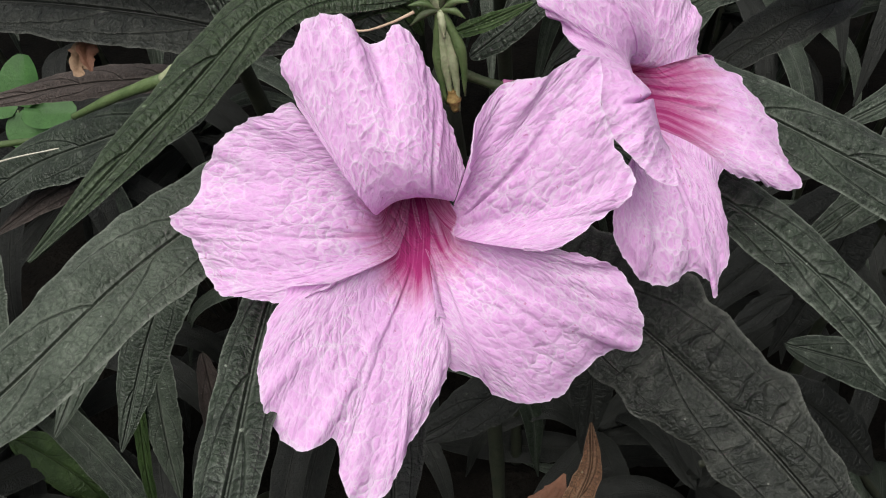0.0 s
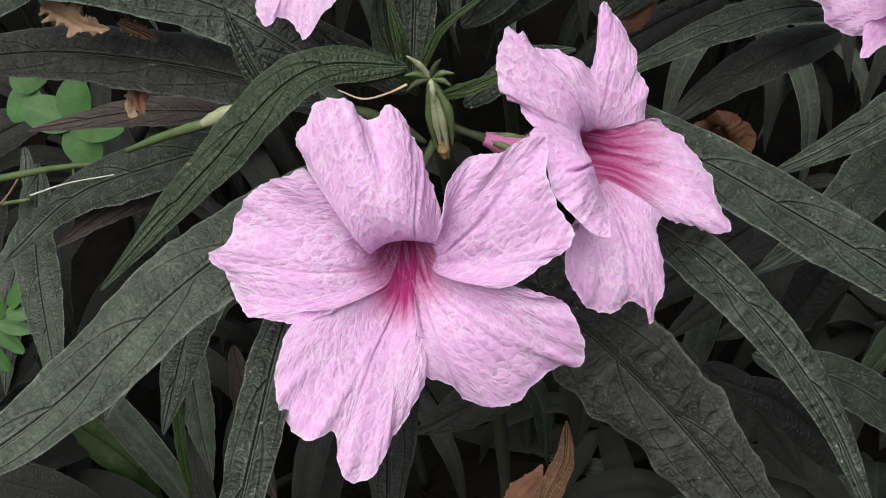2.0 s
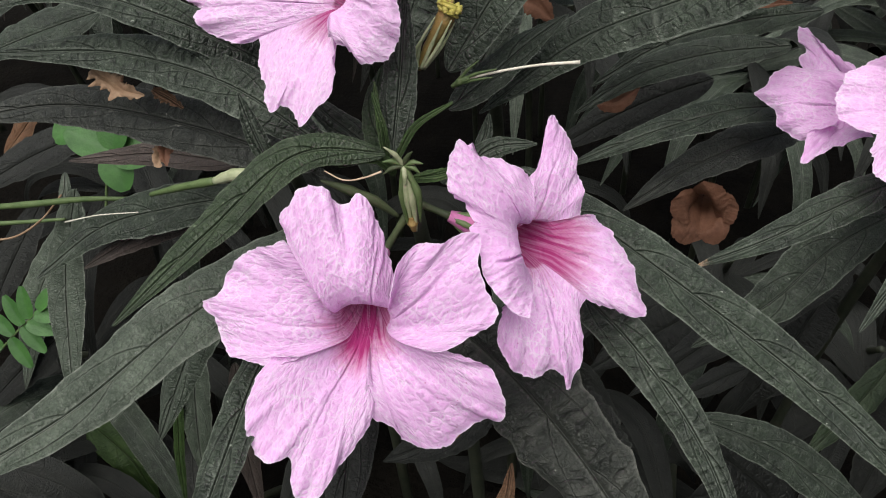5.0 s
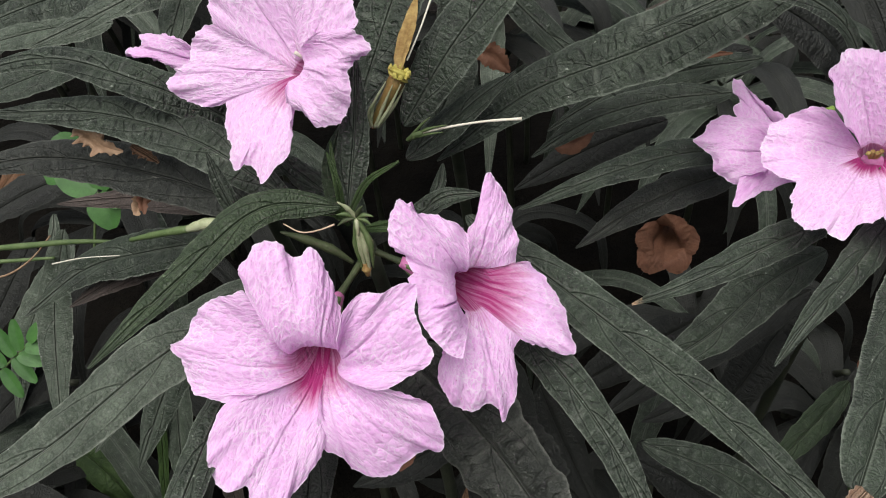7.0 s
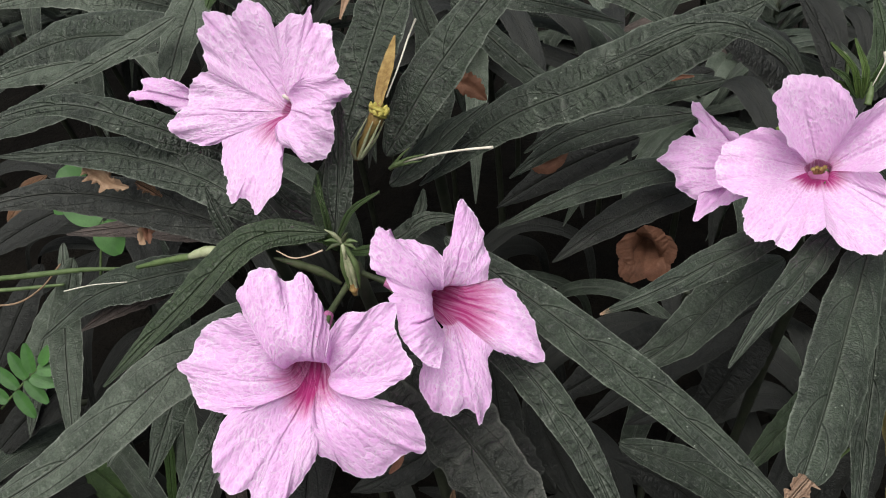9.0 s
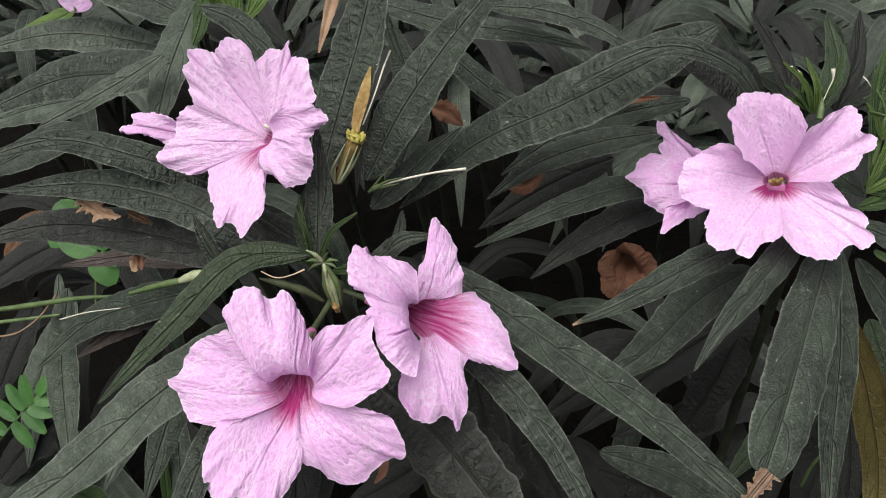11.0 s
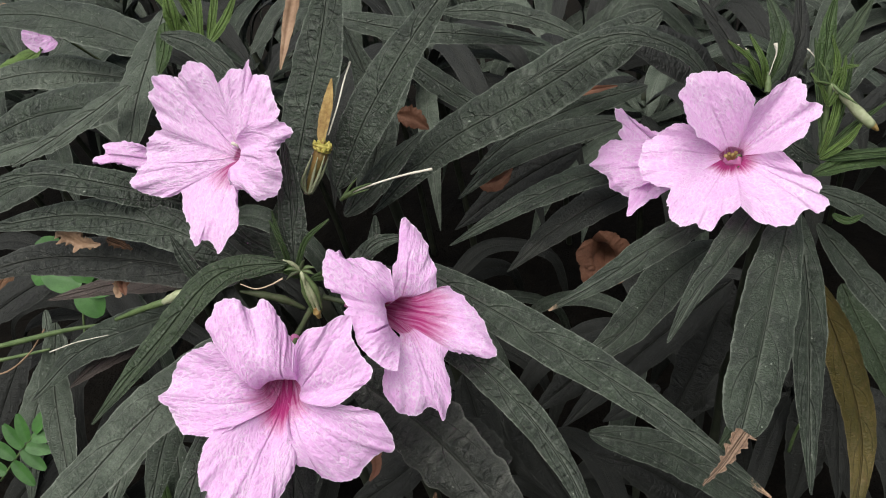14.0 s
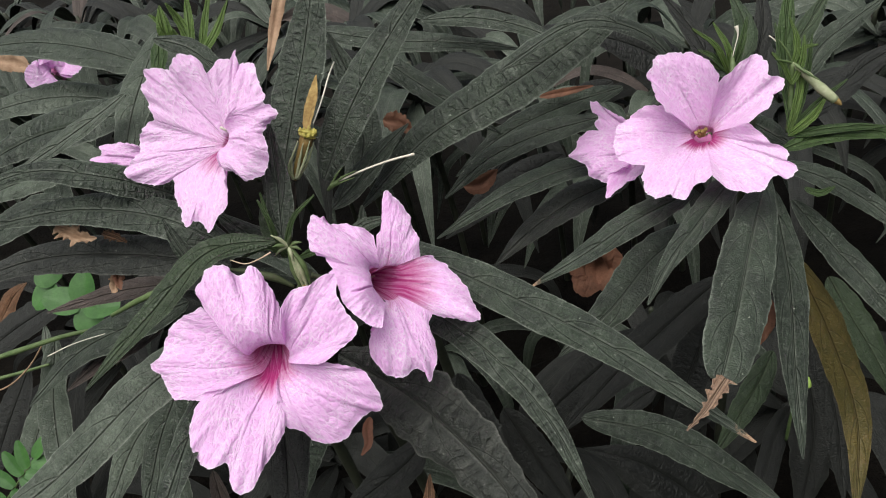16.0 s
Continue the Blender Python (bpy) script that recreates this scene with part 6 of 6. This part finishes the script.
leaf(d8b, (0.0000, 0.0000, 0.0000), (0.0026, 0.0037, 0.0044), (0.0057, 0.0061, 0.0071), (0.0073, 0.0082, 0.0095), 0.0052, RUST, face=(-0.07, -0.49, 0.87), fold=0.5, wave=0.15, fine=False, local=True)
d9 = small_thing("dry_leaf", (-0.2169, 0.3416, 0.4758), "dry brown leaf far behind the flowers", "dry leaf")
leaf(d9, (0.0000, 0.0000, 0.0000), (0.0054, -0.0002, -0.0015), (0.0107, -0.0004, -0.0029), (0.0210, -0.0031, -0.0099), 0.0113, TAN, face=(0.55, -0.82, 0.15), fold=0.5, wave=0.1, fine=False, local=True)
d10 = small_thing("dry_leaf", (0.0413, 0.2056, 0.4269), "rust brown dry leaf under the shrub", "dry leaf")
leaf(d10, (0.0000, 0.0000, 0.0000), (0.0034, 0.0004, 0.0000), (0.0068, 0.0008, 0.0000), (0.0141, 0.0037, 0.0040), 0.0076, RUST, face=(0.06, -0.91, 0.41), fold=0.5, wave=0.1, fine=False, local=True)
leaf(right, (0.1050, 0.0738, 0.4290), (0.1027, 0.0716, 0.4277), (0.0993, 0.0682, 0.4255), (0.0936, 0.0639, 0.4230), 0.0036, LEAF_TIP, face=(-0.4, -0.75, 0.5), fold=0.6, wave=0.55, belly=0.06, point=1.3, blister=0.3, label="curled tan dry leaf tip")
clover = small_thing("weed", (-0.1386, 0.1984, 0.3660), "bright green clover weed with rounded leaflets", "weed")
child("stem", tube_mesh("stem", ((0.0000, 0.0000, 0.0000), (0.0033, 0.0034, 0.0159), (0.0071, 0.0035, 0.0260)), (0.0006, 0.0005, 0.0004), GREEN, 6, 14), clover)
leaflet(clover, (0.0077, 0.0041, 0.0270), (0.0101, 0.0116, 0.0402), 0.0129)
leaflet(clover, (0.0067, 0.0039, 0.0267), (-0.0095, 0.0054, 0.0327), 0.0129)
leaflet(clover, (0.0076, 0.0035, 0.0259), (0.0131, -0.0026, 0.0135), 0.0129)
leaflet(clover, (0.0084, 0.0038, 0.0262), (0.0237, 0.0047, 0.0247), 0.0129)
leaflet(clover, (-0.0088, 0.0170, 0.0327), (-0.0155, 0.0204, 0.0404), 0.0133)
leaflet(clover, (-0.0089, 0.0163, 0.0316), (-0.0201, 0.0111, 0.0242), 0.0133)
fern = small_thing("weed", (-0.1873, 0.1678, 0.3093), "green weed with paired oval leaflets", "weed")
child("stem", tube_mesh("stem", ((0.0000, 0.0000, 0.0000), (0.0132, 0.0044, 0.0137), (0.0275, 0.0086, 0.0270)), (0.0006, 0.0005, 0.0004), GREEN, 6, 14), fern)
leaflet(fern, (0.0232, 0.0064, 0.0238), (0.0299, 0.0117, 0.0322), 0.0061)
leaflet(fern, (0.0217, 0.0051, 0.0218), (0.0337, 0.0064, 0.0217), 0.0061)
leaflet(fern, (0.0174, 0.0045, 0.0173), (0.0291, 0.0040, 0.0141), 0.0061)
leaflet(fern, (0.0148, 0.0043, 0.0154), (0.0244, 0.0003, 0.0062), 0.0061)
leaflet(fern, (0.0184, 0.0055, 0.0190), (0.0152, 0.0116, 0.0307), 0.0061)
leaflet(fern, (0.0156, 0.0040, 0.0167), (0.0084, 0.0089, 0.0271), 0.0061)
leaflet(fern, (0.0104, 0.0028, 0.0114), (-0.0001, 0.0064, 0.0201), 0.0061)
leaflet(fern, (0.0094, 0.0020, 0.0102), (0.0179, -0.0029, -0.0005), 0.0061)
leaflet(fern, (0.0044, 0.0006, 0.0044), (-0.0052, 0.0028, 0.0103), 0.0062)
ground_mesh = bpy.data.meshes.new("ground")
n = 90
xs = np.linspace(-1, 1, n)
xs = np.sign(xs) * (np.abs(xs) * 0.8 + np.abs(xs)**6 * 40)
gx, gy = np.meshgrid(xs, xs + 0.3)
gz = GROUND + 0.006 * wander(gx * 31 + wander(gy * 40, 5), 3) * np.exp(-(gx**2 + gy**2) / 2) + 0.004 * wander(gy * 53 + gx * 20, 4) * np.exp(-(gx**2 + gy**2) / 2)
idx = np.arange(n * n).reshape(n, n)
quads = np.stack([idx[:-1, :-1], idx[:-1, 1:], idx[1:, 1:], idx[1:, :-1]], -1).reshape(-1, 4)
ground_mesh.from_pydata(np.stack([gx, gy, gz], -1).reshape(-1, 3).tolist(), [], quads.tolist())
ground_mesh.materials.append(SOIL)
tagged(new("ground", ground_mesh), "bare soil under the shrubs, darkened for deep shade", "ground", "", "structure")



def rosette(x, y, z, leaves, length, droop, label, rng, top, kinds=(8, 3, 0.4, 0)):
    """A filler shrub: leaves that rise from the node, arch over and hang."""
    plant = shrub(x, y, z, label)
    for i in range(leaves):
        a = 2.399 * i + rng.uniform(-0.3, 0.3)
        d = np.array([math.cos(a), math.sin(a), 0.0])
        n = length * rng.uniform(0.7, 1.15)
        rise = rng.uniform(0.05, 0.35) * (1.0 if i < leaves * 0.6 else -0.2)
        base = np.array([x, y, z - 0.02 * i / leaves - rng.uniform(0, 0.03)])
        p1 = base + d * n * 0.35 + (0, 0, n * rise)
        p2 = base + d * n * 0.7 + (0, 0, n * (rise - 0.18 * droop))
        p3 = base + d * n * (0.98 - 0.15 * droop) + (0, 0, n * (rise - rng.uniform(0.5, 0.9) * droop))
        for p in (base, p1, p2, p3):
            p[2] = max(min(p[2], top), GROUND + 0.004)
        kind = rng.choices((LEAF, LEAF_GREY, LEAF_MAUVE, LEAF_OLD_SHADED), kinds)[0]
        leaf(plant, tuple(base), tuple(p1), tuple(p2), tuple(p3), rng.uniform(0.011, 0.018), kind, face=(0, -0.35, 0.93), roll=rng.uniform(-18, 18), fine=False)
    return plant


# filler shrubs under and behind the leaves in front, mostly in the shade-darkened leaf colour
rng = random.Random(7)
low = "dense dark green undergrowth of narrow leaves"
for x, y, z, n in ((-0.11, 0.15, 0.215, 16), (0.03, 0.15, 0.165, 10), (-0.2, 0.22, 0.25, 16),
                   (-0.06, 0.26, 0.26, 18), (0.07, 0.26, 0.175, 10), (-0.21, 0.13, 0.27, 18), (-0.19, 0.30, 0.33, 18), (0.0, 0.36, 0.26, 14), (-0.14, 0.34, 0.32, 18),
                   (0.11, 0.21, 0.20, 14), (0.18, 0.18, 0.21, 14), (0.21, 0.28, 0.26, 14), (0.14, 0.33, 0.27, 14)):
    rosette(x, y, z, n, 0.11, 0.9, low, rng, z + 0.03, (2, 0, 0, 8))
far = "low flowering shrub with dark narrow leaves"
for row in range(5):
    for col in range(7):
        x = -0.36 + 0.125 * col + 0.06 * (row % 2) + rng.uniform(-0.02, 0.02) + 0.02 * row * (col - 3)
        y = 0.41 + 0.11 * row + rng.uniform(-0.02, 0.02)
        rosette(x, y, 0.425 + 0.005 * row - (0.05 if x > 0.06 and row < 3 else 0.0) + rng.uniform(-0.01, 0.015), 20, 0.12, 0.8, far, rng, 0.6, (6, 1, 0.3, 5))

# the bed goes on towards the viewer and to both sides, below the line of sight
bed = "unseen low dark-leaved shrub added around the bed"
# these shrubs are unseen, added to keep low light out from under the leaves
for row in range(4):
    for col in range(8):
        x = -0.40 + 0.125 * col + 0.06 * (row % 2) + rng.uniform(-0.02, 0.02)
        rosette(x, -0.055 - 0.11 * row + rng.uniform(-0.015, 0.015), 0.365 + 0.012 * row, 14, 0.095, 0.7, bed, rng, 0.395)
for x, y in ((-0.30, 0.10), (-0.34, 0.22), (-0.42, 0.04), (0.33, 0.06), (0.40, 0.16), (0.36, 0.25)):
    rosette(x, y, 0.40, 16, 0.12, 0.7, bed, rng, 0.45)
for side in (-1, 1):
    for row in range(9):
        for col in range(2):
            x = side * (0.56 + 0.14 * col + 0.04 * (row % 2)) + rng.uniform(-0.02, 0.02)
            rosette(x, -0.36 + 0.15 * row + rng.uniform(-0.03, 0.03), 0.39 + rng.uniform(-0.015, 0.015), 12, 0.13, 0.7, bed, rng, 0.45)
